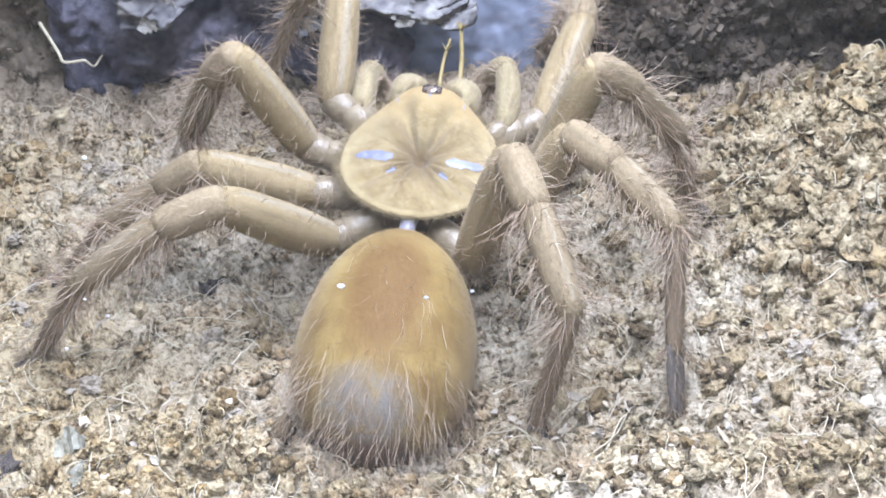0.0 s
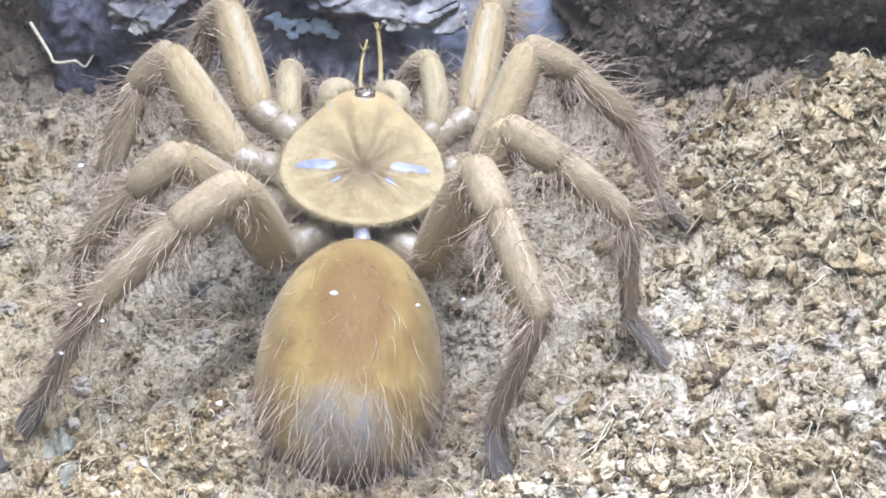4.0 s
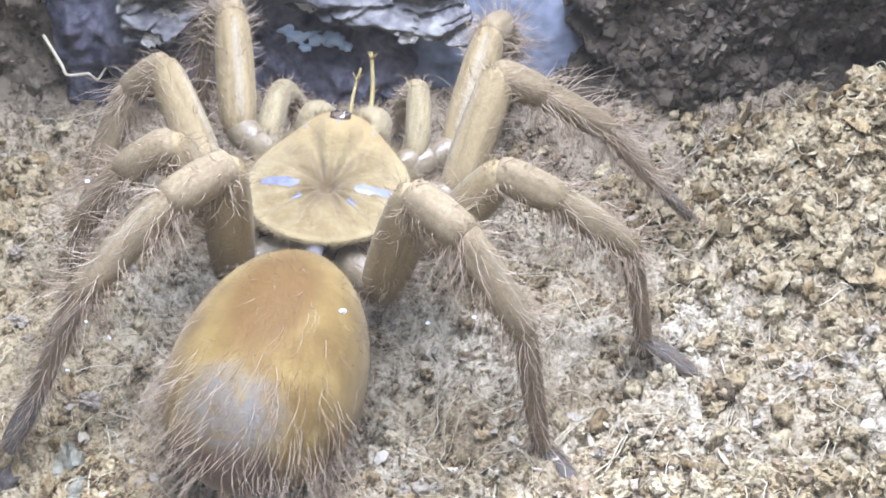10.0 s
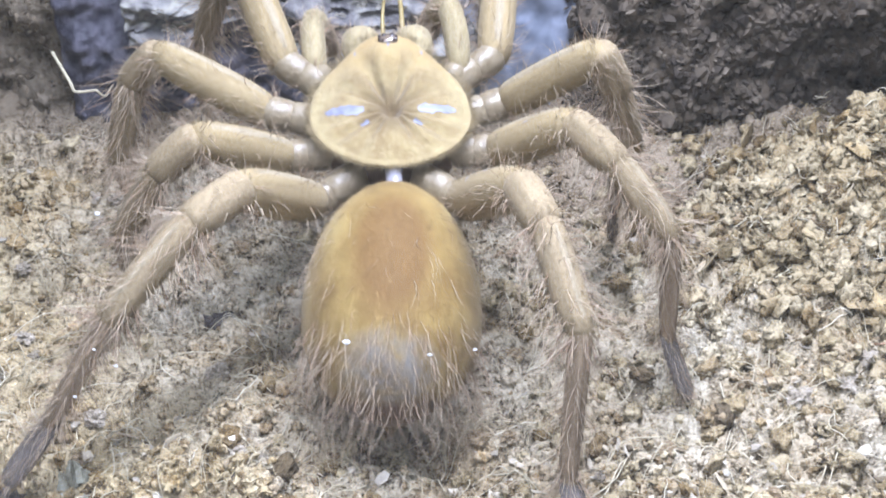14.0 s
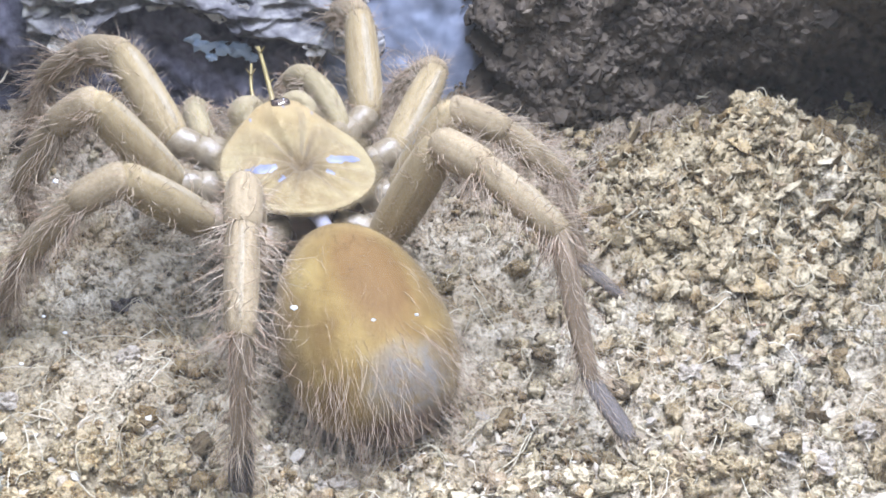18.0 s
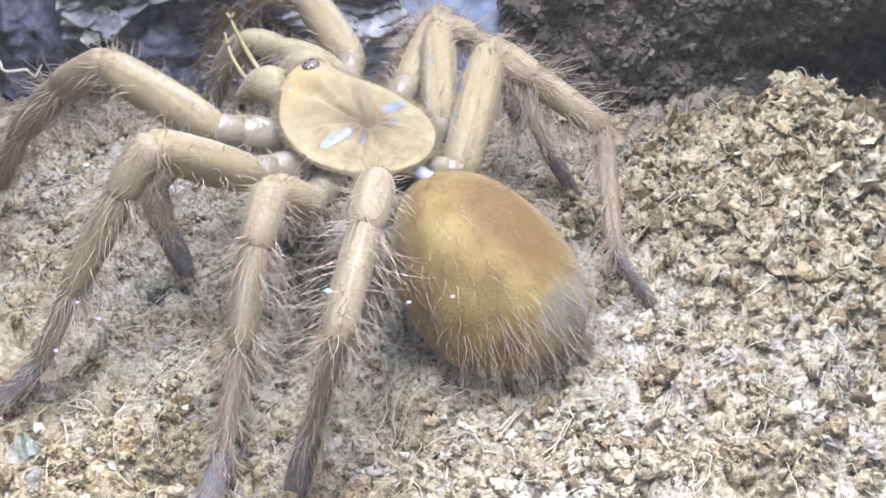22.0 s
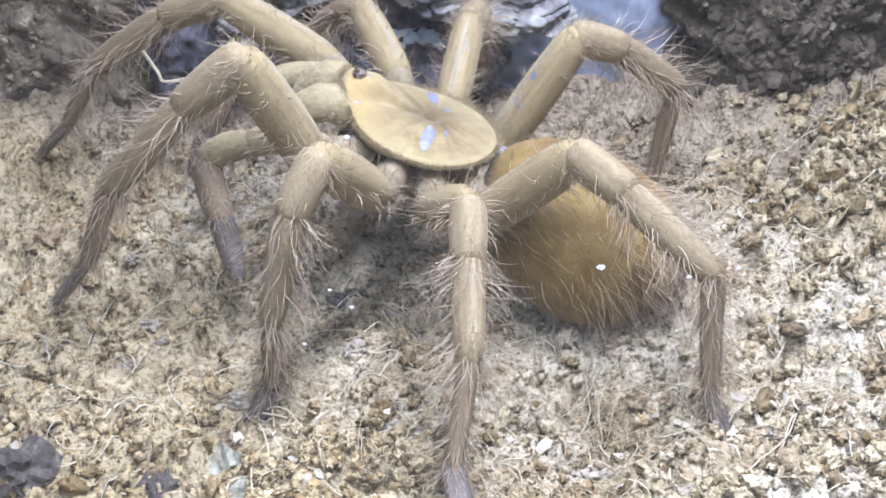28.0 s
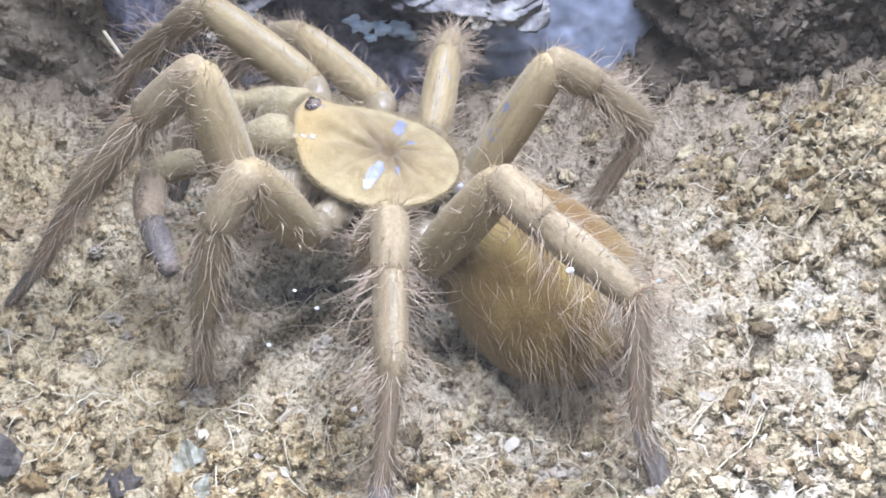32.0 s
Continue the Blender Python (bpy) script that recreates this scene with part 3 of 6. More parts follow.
r = np.where(rng.uniform(size=n) < 0.86, 0.985, np.sqrt(rng.uniform(0.02, 1, n)))
at = np.array([carapace_point(p, q) for p, q in zip(r, a)])
out = np.stack([np.sin(a), np.cos(a), np.full(n, 0.25)], 1) + rng.normal(size=(n, 3)) * 0.25
hv, hf = strands(rng, at, out, np.where(r > 0.98, rng.uniform(0.08, 0.26, n), rng.uniform(0.03, 0.08, n)), 0.0042, (0, 0, 0.2), 3)
part("fringe", mesh_of("fringe", hv, hf, m_nap), carapace, "pale fringe of fine hairs")


def bare_patch(a0, a1, r0, r1):
    v, f = [], []
    low, high = rng.uniform(-0.35, 0.2, 11), rng.uniform(-0.35, 0.2, 11)
    for i in range(11):
        s = i / 10
        mid, half = (a0 + a1) / 2, (a1 - a0) / 2 * (0.45 + 0.55 * min(1.0, 5 * s, 5 * (1 - s))) * 0.6 / (0.25 + 0.6 * s)
        for k in range(7):
            u = k / 6 * 2 - 1
            w = half * u * (1 + (high[i] if u > 0 else low[i]) * abs(u))
            x, y, z = carapace_point(r0 + (r1 - r0) * s, radians(mid + w))
            v.append((x, y, z + 0.008))
    for i in range(10):
        for k in range(6):
            a = i * 7 + k
            f.append((a, a + 1, a + 8, a + 7))
    return mesh_of("bare_patch", v, f, m_bare)


for a0, a1, r0, r1 in ((84, 97, 0.33, 0.80), (-97, -84, 0.33, 0.80), (122, 130, 0.33, 0.46), (-130, -122, 0.33, 0.46), (-2, 2, 0.70, 0.84)):
    part("bare_patch", bare_patch(a0, a1, r0, r1), carapace, "bare lilac cuticle")


def ellipsoid(cx, cy, cz, rx, ry, rz, rows=10, sides=16):
    prof = [(cy + ry * -math.cos(math.pi * i / rows), max(0.02, rx * math.sin(math.pi * i / rows)), max(0.02, rz * math.sin(math.pi * i / rows)), cz) for i in range(rows + 1)]
    v, f = rings(prof, sides)
    return [(x + cx, y, z) for x, y, z in v], f


v, f = ellipsoid(0, 1.62, 0.52, 0.21, 0.15, 0.09)
mound = part("eye_mound", mesh_of("eye_mound", v, f, m_eye), spider, "dark glossy cluster of small eyes")
for x, y, z, r in ((-0.075, 1.68, 0.58, 0.055), (0.075, 1.68, 0.58, 0.055), (-0.155, 1.60, 0.555, 0.042), (0.155, 1.60, 0.555, 0.042), (-0.16, 1.69, 0.54, 0.045), (0.16, 1.69, 0.54, 0.045), (-0.11, 1.55, 0.57, 0.032), (0.11, 1.55, 0.57, 0.032)):
    v, f = ellipsoid(x, y, z, r, r, r * 0.75, 7, 12)
    part("eye", mesh_of("eye", v, f, m_fang), mound)
for side in (-1, 1):
    v, f = ellipsoid(side * 0.66, 1.58, 0.02, 0.10, 0.26, 0.24, 10, 14)
    part("cheek", mesh_of("cheek", v, f, m_cheek), spider, "pale lilac glossy skin beside the jaws")

v, f = rings([(-1.2, 0.3, 0.2, -0.75), (-0.8, 1.15, 0.46, -0.84), (0, 1.45, 0.54, -0.9), (0.8, 1.25, 0.5, -0.88), (1.5, 0.6, 0.35, -0.8), (1.75, 0.2, 0.2, -0.75)], 24)
part("underside", mesh_of("underside", v, f, m_belly), spider, "dark brown hairy underside between the legs")

for s in (-1, 1):
    prof = [(1.4, 0.26, 0.28, -0.12), (1.68, 0.34, 0.34, -0.06), (2.0, 0.41, 0.38, 0.02), (2.36, 0.41, 0.42, -0.10), (2.66, 0.31, 0.42, -0.36), (2.86, 0.18, 0.28, -0.62)]
    v, f = rings(prof, 18)
    v = [(x + s * 0.55, y, z) for x, y, z in v]
    jaw = part("jaw", mesh_of("jaw", v, f, m_jaw), spider, "stout golden jaw with a fang")
    p2 = [(y, rx, rz, dz) for y, rx, rz, dz in prof]
    at, out = on_limb(rng, p2, 260, 0.9, 0.2)
    hv, hf = strands(rng, at + [s * 0.55, 0, 0], out, rng.uniform(0.1, 0.3, 260), 0.005, (0, 0.4, -0.3), 3)
    part("jaw_hairs", mesh_of("jaw_hairs", hv, hf, m_hair), jaw)
    v, f = rings([(0, 0.10, 0.10, 0), (0.3, 0.085, 0.085, -0.06), (0.6, 0.05, 0.05, -0.2), (0.8, 0.012, 0.012, -0.36)], 10)
    fang = part("fang", mesh_of("fang", v, f, m_fang), jaw, "glossy black fang")
    fang.matrix_local = pose(s * 0.55 * U, 2.84 * U, -0.55 * U, -75)

# the abdomen hinges on a narrow waist
WAIST = (0, -1.42, -0.50)
v, f = rings([(-0.5, 0.20, 0.18, 0.10), (-0.25, 0.17, 0.16, 0.16), (0.0, 0.16, 0.15, 0.18), (0.2, 0.19, 0.16, 0.16), (0.45, 0.24, 0.18, 0.10)], 14)
waist = part("waist", mesh_of("waist", v, f, m_cheek), spider, "pale glossy waist")
waist.matrix_local = Matrix.Translation(Vector(WAIST) * U)
ABD = [(-0.02, 0.22, 0.2), (-0.22, 0.62, 0.6), (-0.55, 0.98, 0.98), (-1.0, 1.28, 1.32), (-1.6, 1.50, 1.55), (-2.3, 1.60, 1.65), (-2.9, 1.58, 1.62), (-3.4, 1.44, 1.46), (-3.85, 1.18, 1.18), (-4.2, 0.82, 0.80), (-4.42, 0.42, 0.40), (-4.5, 0.12, 0.12)]
ABD = [(y * 1.05, rx * 1.07, rz * 1.08, -0.05 - 0.24 * math.sin(math.pi * min(1, -y / 4.5))) for y, rx, rz in ABD]
v, f = rings(list(reversed(ABD)), 40)
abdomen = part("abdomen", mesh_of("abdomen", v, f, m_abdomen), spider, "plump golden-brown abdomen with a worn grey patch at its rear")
sub = abdomen.modifiers.new("round", "SUBSURF")
sub.levels = sub.render_levels = 1


def on_abdomen(n, y0, y1, a0, a1):
    p = np.array(ABD)
    y = rng.uniform(y1, y0, n)
    rx = np.interp(-y, -p[:, 0], p[:, 1])
    rz = np.interp(-y, -p[:, 0], p[:, 2])
    dz = np.interp(-y, -p[:, 0], p[:, 3])
    a = rng.uniform(a0, a1, n)
    at = np.stack([rx * np.cos(a), y, dz + rz * np.sin(a)], 1) * [0.975, 1, 0.975]
    slope = np.interp(-y, [0, 1.5, 3, 4.5], [0.9, 0.15, -0.35, -1.2])
    out = np.stack([np.cos(a), slope - 1.1, np.sin(a)], 1)
    return at, out


parts_hair = []
at, out = on_abdomen(480, -3.0, -4.65, 0, 2 * math.pi)
parts_hair.append(strands(rng, at, out + rng.normal(size=out.shape) * 0.2, rng.uniform(0.7, 1.6, len(at)), 0.0052, (0, -0.2, -1.7), 5))
at, out = on_abdomen(190, -0.8, -3.8, 0, 2 * math.pi)
parts_hair.append(strands(rng, at, out + rng.normal(size=out.shape) * 0.25, rng.uniform(0.3, 0.8, len(at)), 0.006, (0, -0.5, -0.9), 4))
for hv, hf in parts_hair:
    part("long_hairs", mesh_of("long_hairs", hv, hf, m_hair), abdomen, "long curved reddish-tan hairs")
at, out = on_abdomen(9000, -0.05, -4.3, 0, 2 * math.pi)
hv, hf = strands(rng, at, out + rng.normal(size=out.shape) * 0.3, rng.uniform(0.06, 0.15, len(at)), 0.003, (0, -0.3, 0), 2)
part("nap", mesh_of("nap", hv, hf, m_goldnap), abdomen, "short dense golden nap")
for s in (-1, 1):
    v, f = rings([(0, 0.10, 0.10, 0), (0.2, 0.09, 0.09, 0.01), (0.42, 0.05, 0.05, 0.03), (0.5, 0.02, 0.02, 0.03)], 10)
    sp = part("spinneret", mesh_of("spinneret", v, f, m_shin), abdomen, "short fawn spinneret")
    sp.matrix_local = Matrix.Translation((s * 0.2 * U, -4.3 * U, -0.3 * U)) @ pose(0, 0, 0, -20, 0, 180 - s * 18)

MOVES = []  # (object, rows) for motions()


def along(rows, t):
    """Smooth values between rows of (seconds, value, ...)."""
    times = [r[0] for r in rows]
    vals = np.array([r[1:] for r in rows], float)
    if t <= times[0]:
        return vals[0]
    if t >= times[-1]:
        return vals[-1]
    i = int(np.searchsorted(times, t, side="right")) - 1
    h = times[i + 1] - times[i]
    d = (vals[i + 1] - vals[i]) / h

    def tangent(k):
        if k == 0 or k == len(times) - 1:
            return np.zeros(vals.shape[1])
        a = (vals[k] - vals[k - 1]) / (times[k] - times[k - 1])
        b = (vals[k + 1] - vals[k]) / (times[k + 1] - times[k])
        return np.where(a * b > 0, 2 * a * b / (a + b + 1e-12), 0.0)

    s = (t - times[i]) / h
    m0, m1 = tangent(i) * h, tangent(i + 1) * h
    return (2 * s**3 - 3 * s**2 + 1) * vals[i] + (s**3 - 2 * s**2 + s) * m0 + (3 * s**2 - 2 * s**3) * vals[i + 1] + (s**3 - s**2) * m1


STEPS = sorted({round(0.5 * k, 1) for k in range(65)})


def leg_poses(side, hip, lengths, az, tilt, lift, bends):
    """The poses, in the body's space, of a leg's pieces: it bends in one plane, which swings and tilts at the hip."""
    az, tilt = radians(az), radians(tilt)
    u = Vector((side * math.sin(az), math.cos(az), 0))
    across = Vector((math.cos(az), -side * math.sin(az), 0))
    w = math.cos(tilt) * Vector((0, 0, 1)) + math.sin(tilt) * across
    e, at, out = lift, Vector(hip), []
    for n, length in enumerate(lengths):
        c, s = math.cos(radians(e)), math.sin(radians(e))
        y, z = (c * u + s * w).normalized(), (c * w - s * u).normalized()
        x = y.cross(z)
        m = Matrix((x, y, z)).transposed().to_4x4()
        m.translation = at * U
        out.append(m)
        at = at + y * length
        if n < len(bends):
            e -= bends[n]
    return out


def leg(name, side, hip, lengths, swing, lift, bend, ankle):
    stout = 1.06 if "front" in name or "rear" in name else 1.0
    rg = np.random.default_rng(sum(map(ord, name)))
    root = Vector((hip[0] * 0.42, hip[1] * 0.62, -0.78))
    to = Vector(hip) - root
    turn = to.to_track_quat("Y", "Z").to_matrix().to_4x4()
    base = hairy("coxa", limb_profile(to.length * 0.66, 0.27, 0.31, 0.04), m_joint, spider, rg, 60, 0.35, 160, 0.5, 0.5, None, "glossy greyish hip joint")
    hinge = hairy("trochanter", limb_profile(to.length * 0.30, 0.30, 0.30, 0.03), m_joint, spider, rg, 30, 0.3, 100, 0.5, 0.5, None, "pale glossy hip ring")
    base.matrix_local = Matrix.Translation(root * U) @ turn
    hinge.matrix_local = Matrix.Translation((root + to * 0.70) * U) @ turn
    fe, pa, ti, me, ta = lengths
    k = stout
    pieces = [
        hairy("femur", limb_profile(fe, 0.345 * k, 0.325 * k, 0.055), m_femur, spider, rg, 190, 0.6, 1500, 0.6, 0.4, None, "golden velvety thigh"),
        hairy("patella", limb_profile(pa, 0.315 * k, 0.285 * k, 0.03), m_shin, spider, rg, 95, 0.55, 600, 0.5, 0.7),
        hairy("tibia", limb_profile(ti, 0.265 * k, 0.22 * k, 0.04), m_shin, spider, rg, 220, 1.2, 1000, 0.4, 0.7),
        hairy("metatarsus", limb_profile(me, 0.195 * k, 0.155 * k, 0.0), m_meta, spider, rg, 230, 0.8, 700, 0.3, 1.0),
        hairy("tarsus", limb_profile(ta, 0.18 * k, 0.19 * k, 0.03, flat=0.58), m_toe, spider, rg, 120, 0.3, 500, 0.2, 1.3),
    ]
    for piece, prof, length, half in ((pieces[0], limb_profile(fe, 0.345 * k, 0.325 * k, 0.055), fe, 0.085), (pieces[2], limb_profile(ti, 0.265 * k, 0.22 * k, 0.04), ti, 0.05)):
        rows = np.array(prof)
        v, f = [], []
        for i in range(15):
            y = length * (0.06 + 0.88 * i / 14)
            rx, rz = np.interp(y, rows[:, 0], rows[:, 1]), np.interp(y, rows[:, 0], rows[:, 2])
            w = half * (0.35 + 0.65 * math.sin(math.pi * (0.08 + 0.84 * i / 14)) ** 0.5) * rg.uniform(0.85, 1.15)
            for u in (-1, -0.5, 0, 0.5, 1):
                v.append((u * w, y, rz * math.sqrt(1 - (u * w / rx) ** 2) + 0.008 - 0.012 * u * u))
        for i in range(14):
            f += [(i * 5 + c, i * 5 + c + 1, i * 5 + c + 6, i * 5 + c + 5) for c in range(4)]
        part("pale_stripe", mesh_of("pale_stripe", v, f, m_stripe), piece, "pale bare stripe along the top")
    for y0, ang, size in {"rear_right": ((0.42, 60, 0.11), (0.62, 75, 0.07)), "third_right": ((0.45, 95, 0.10), (0.58, 80, 0.13))}.get(name, ()):
        v, ring = [], 12
        for i in range(ring):
            b = 2 * math.pi * i / ring
            reach = size * rg.uniform(0.75, 1.15)
            u, w = radians(ang) + reach * math.cos(b) / 0.36, fe * y0 + 1.5 * reach * math.sin(b)
            v.append((0.385 * k * math.cos(u), w, 0.42 * k * math.sin(u)))
        part("bare_fleck", mesh_of("bare_fleck", v, [tuple(range(ring))], m_bare), pieces[0], "bare greyish lilac fleck")
    times = sorted({*STEPS, *(r[0] for r in swing)})
    tracks = [[] for _ in pieces]
    for t in times:
        (az, tilt), (el, knee), (pat,), (ank, toe) = along(swing, t), along(lift, t), along(bend, t), along(ankle, t)
        for track, m in zip(tracks, leg_poses(side, hip, lengths, az, tilt, el, (knee, pat, ank, toe))):
            track.append((t, m))
    MOVES.extend(zip(pieces, tracks))


def palp(side, rows):
    """A feeler; rows of (seconds, swing, tilt, lift, knee, shin bend, toe bend)."""
    rg = np.random.default_rng(40 + side)
    lengths = (1.55, 0.85, 1.12, 1.15)
    hip = (side * 1.5, 1.85, -0.5)
    pieces = [
        hairy("palp_femur", limb_profile(1.55, 0.235, 0.245, 0.03, bow=0.16), m_jaw, spider, rg, 90, 0.4, 500, 0.4, 0.6),
        hairy("palp_patella", limb_profile(0.85, 0.25, 0.245, 0.03, bow=0.08), m_jaw, spider, rg, 60, 0.4, 260, 0.3, 0.7),
        hairy("palp_tibia", limb_profile(1.12, 0.25, 0.24, 0.03, bow=0.06), m_meta, spider, rg, 110, 0.5, 300, 0.4, 0.8),
        # dark toe colour chosen here to carry the shade on the palp tip
        hairy("palp_tarsus", limb_profile(1.15, 0.23, 0.17, 0.03), m_toe, spider, rg, 90, 0.3, 300, 0.2, 1.2),
    ]
    root = Vector((side * 0.6, 0.9, -0.75))
    to = Vector(hip) - root
    base = hairy("palp_base", limb_profile(to.length, 0.27, 0.25, 0.03), m_joint, spider, rg, 30, 0.3, 160)
    base.matrix_local = Matrix.Translation(root * U) @ to.to_track_quat("Y", "Z").to_matrix().to_4x4()
    tracks = [[] for _ in pieces]
    for t in STEPS:
        az, tilt, el, knee, shin, toe = along(rows, t)
        for track, m in zip(tracks, leg_poses(side, hip, lengths, az, tilt, el, (knee, shin, toe))):
            track.append((t, m))
    MOVES.extend(zip(pieces, tracks))
SPIDER_ROWS = [
    (0, body_pose(-1.25, 0.33, 2.83, -6.7, 13.4, 4.2)),
    (0.5, body_pose(-1.20, -0.12, 2.54, -1.0, 15.2, 4.4)),
    (1, body_pose(-1.28, -0.27, 2.39, 2.0, 16.0, 5.5)),
    (1.5, body_pose(-1.41, -0.07, 2.59, 6.8, 15.6, 6.1)),
    (2, body_pose(-1.31, -0.24, 2.37, 7.7, 16.1, 6.4)),
    (2.5, body_pose(-1.49, 0.10, 2.83, 9.4, 16.1, 6.9)),
    (4.5, body_pose(-2.21, -0.38, 3.21, 2.1, 13.1, 5.1)),
    (5, body_pose(-2.24, -0.40, 3.32, 1.7, 12.5, 5.5)),
    (5.5, body_pose(-2.20, -0.47, 3.23, 3.9, 12.9, 5.0)),
    (6, body_pose(-2.26, -0.42, 3.19, 1.6, 12.0, 5.5)),
    (6.5, body_pose(-2.24, -0.40, 3.21, 2.7, 12.5, 5.1)),
    (7, body_pose(-2.28, -0.34, 3.20, 1.3, 11.6, 5.5)),
    (7.5, body_pose(-2.27, -0.43, 3.23, 1.7, 11.4, 5.2)),
    (8, body_pose(-2.27, -0.40, 3.22, 1.5, 10.8, 5.5)),
    (8.5, body_pose(-2.27, -0.43, 3.26, 2.0, 12.0, 5.5)),
    (9, body_pose(-2.42, -0.15, 3.63, 0.6, 11.4, 5.5)),
    (9.5, body_pose(-2.67, 0.12, 3.69, -0.6, 8.8, 5.1)),
    (10, body_pose(-3.00, -0.59, 3.16, -3.4, 9.8, 5.1)),
    (10.5, body_pose(-3.15, -0.88, 3.19, -4.2, 10.7, 4.6)),
    (11, body_pose(-3.06, -0.40, 3.56, -5.9, 9.2, 4.9)),
    (11.5, body_pose(-3.15, -0.14, 3.67, -8.2, 8.9, 6.5)),
    (12, body_pose(-2.81, 0.66, 4.18, -7.5, 10.0, 7.2)),
    (12.5, body_pose(-2.89, 0.99, 4.09, -7.0, 11.8, 5.9)),
    (13, body_pose(-2.66, 1.45, 4.44, -3.5, 12.0, 3.4)),
    (13.5, body_pose(-2.33, 1.52, 4.64, 2.1, 13.7, 2.8)),
    (14, body_pose(-1.95, 1.04, 4.48, 6.6, 16.3, 0.8)),
    (14.5, body_pose(-1.84, 0.42, 4.06, 7.5, 15.7, 1.0)),
    (16.5, body_pose(-1.81, 0.33, 3.56, 18.3, 10.7, 0.1)),
    (17, body_pose(-1.89, 0.48, 3.42, 20.7, 10.3, 1.3)),
    (17.5, body_pose(-1.96, 0.60, 3.29, 21.4, 9.0, 0.2)),
    (18, body_pose(-1.98, 0.74, 3.11, 20.4, 8.7, 0.7)),
    (18.5, body_pose(-1.94, 0.79, 3.12, 20.3, 8.6, 0.6)),
    (19, body_pose(-1.93, 0.80, 3.14, 20.3, 8.9, 0.2)),
    (19.5, body_pose(-1.77, 0.88, 3.23, 22.9, 9.2, 0.1)),
    (20, body_pose(-1.52, 0.87, 2.99, 27.2, 11.8, 2.8)),
    (20.5, body_pose(-1.41, 0.89, 3.03, 33.0, 14.1, 4.7)),
    (21, body_pose(-1.36, 1.12, 3.46, 37.4, 12.4, 3.3)),
    (21.5, body_pose(-0.89, 0.89, 3.50, 43.2, 12.4, 1.0)),
    (22, body_pose(-1.33, 0.71, 3.82, 52.1, 12.6, -0.3)),
    (22.5, body_pose(-1.55, 0.71, 4.10, 57.8, 10.9, -0.5)),
    (23, body_pose(-1.22, 0.43, 3.94, 61.4, 9.4, 0.5)),
    (23.5, body_pose(-1.51, 0.46, 3.85, 64.8, 8.9, -2.2)),
    (24, body_pose(-1.79, 0.39, 3.75, 70.4, 8.0, -1.8)),
    (24.5, body_pose(-2.15, 0.50, 3.63, 75.6, 10.5, -2.0)),
    (25, body_pose(-2.43, 0.86, 3.59, 80.4, 9.8, -0.6)),
    (25.5, body_pose(-2.45, 0.79, 3.39, 80.7, 12.2, -1.3)),
    (26, body_pose(-2.92, 1.02, 3.57, 84.8, 12.1, -2.2)),
    (26.5, body_pose(-2.52, 1.19, 3.39, 84.7, 14.1, -1.4)),
    (28.5, body_pose(-4.14, 1.57, 3.31, 89.1, 18.6, -1.4)),
    (29, body_pose(-4.24, 1.47, 3.28, 85.2, 18.5, -1.0)),
    (29.5, body_pose(-4.26, 1.05, 3.33, 82.6, 16.7, -1.0)),
    (30, body_pose(-3.83, 0.62, 3.12, 79.7, 16.1, -0.2)),
    (30.5, body_pose(-3.96, 0.40, 3.08, 79.0, 15.3, -1.7)),
    (31, body_pose(-3.94, 0.30, 3.10, 79.4, 14.5, -2.7)),
    (31.5, body_pose(-3.96, 0.36, 3.08, 77.8, 14.1, -2.8)),
    (32, body_pose(-3.99, 0.41, 3.04, 76.9, 14.0, -3.2)),
]
ABDOMEN_ROWS = [(0, 0.7, 15.6), (2, 1.7, 0.2), (5, 4.3, 23.1), (6, 2.6, 18.2), (9, 4.3, 13.4), (10.5, 10.6, 7.3), (12, 12.5, 15.8), (13, 16, 33.8), (14, 3.1, 21.8), (16.5, -7.5, 20.8), (17, -7.8, 27.1), (19, -3.2, 11.6), (20, -1.1, 13), (21, -4.7, 23.6), (22, -0.3, 24.5), (23, -1.2, 16.8), (24.5, 1.6, 5.3), (25, 3.9, 8.2), (26, 8.4, 6.8), (29, 19.5, 14.9), (30, 18.6, 12), (32, 21.3, 13.1)]
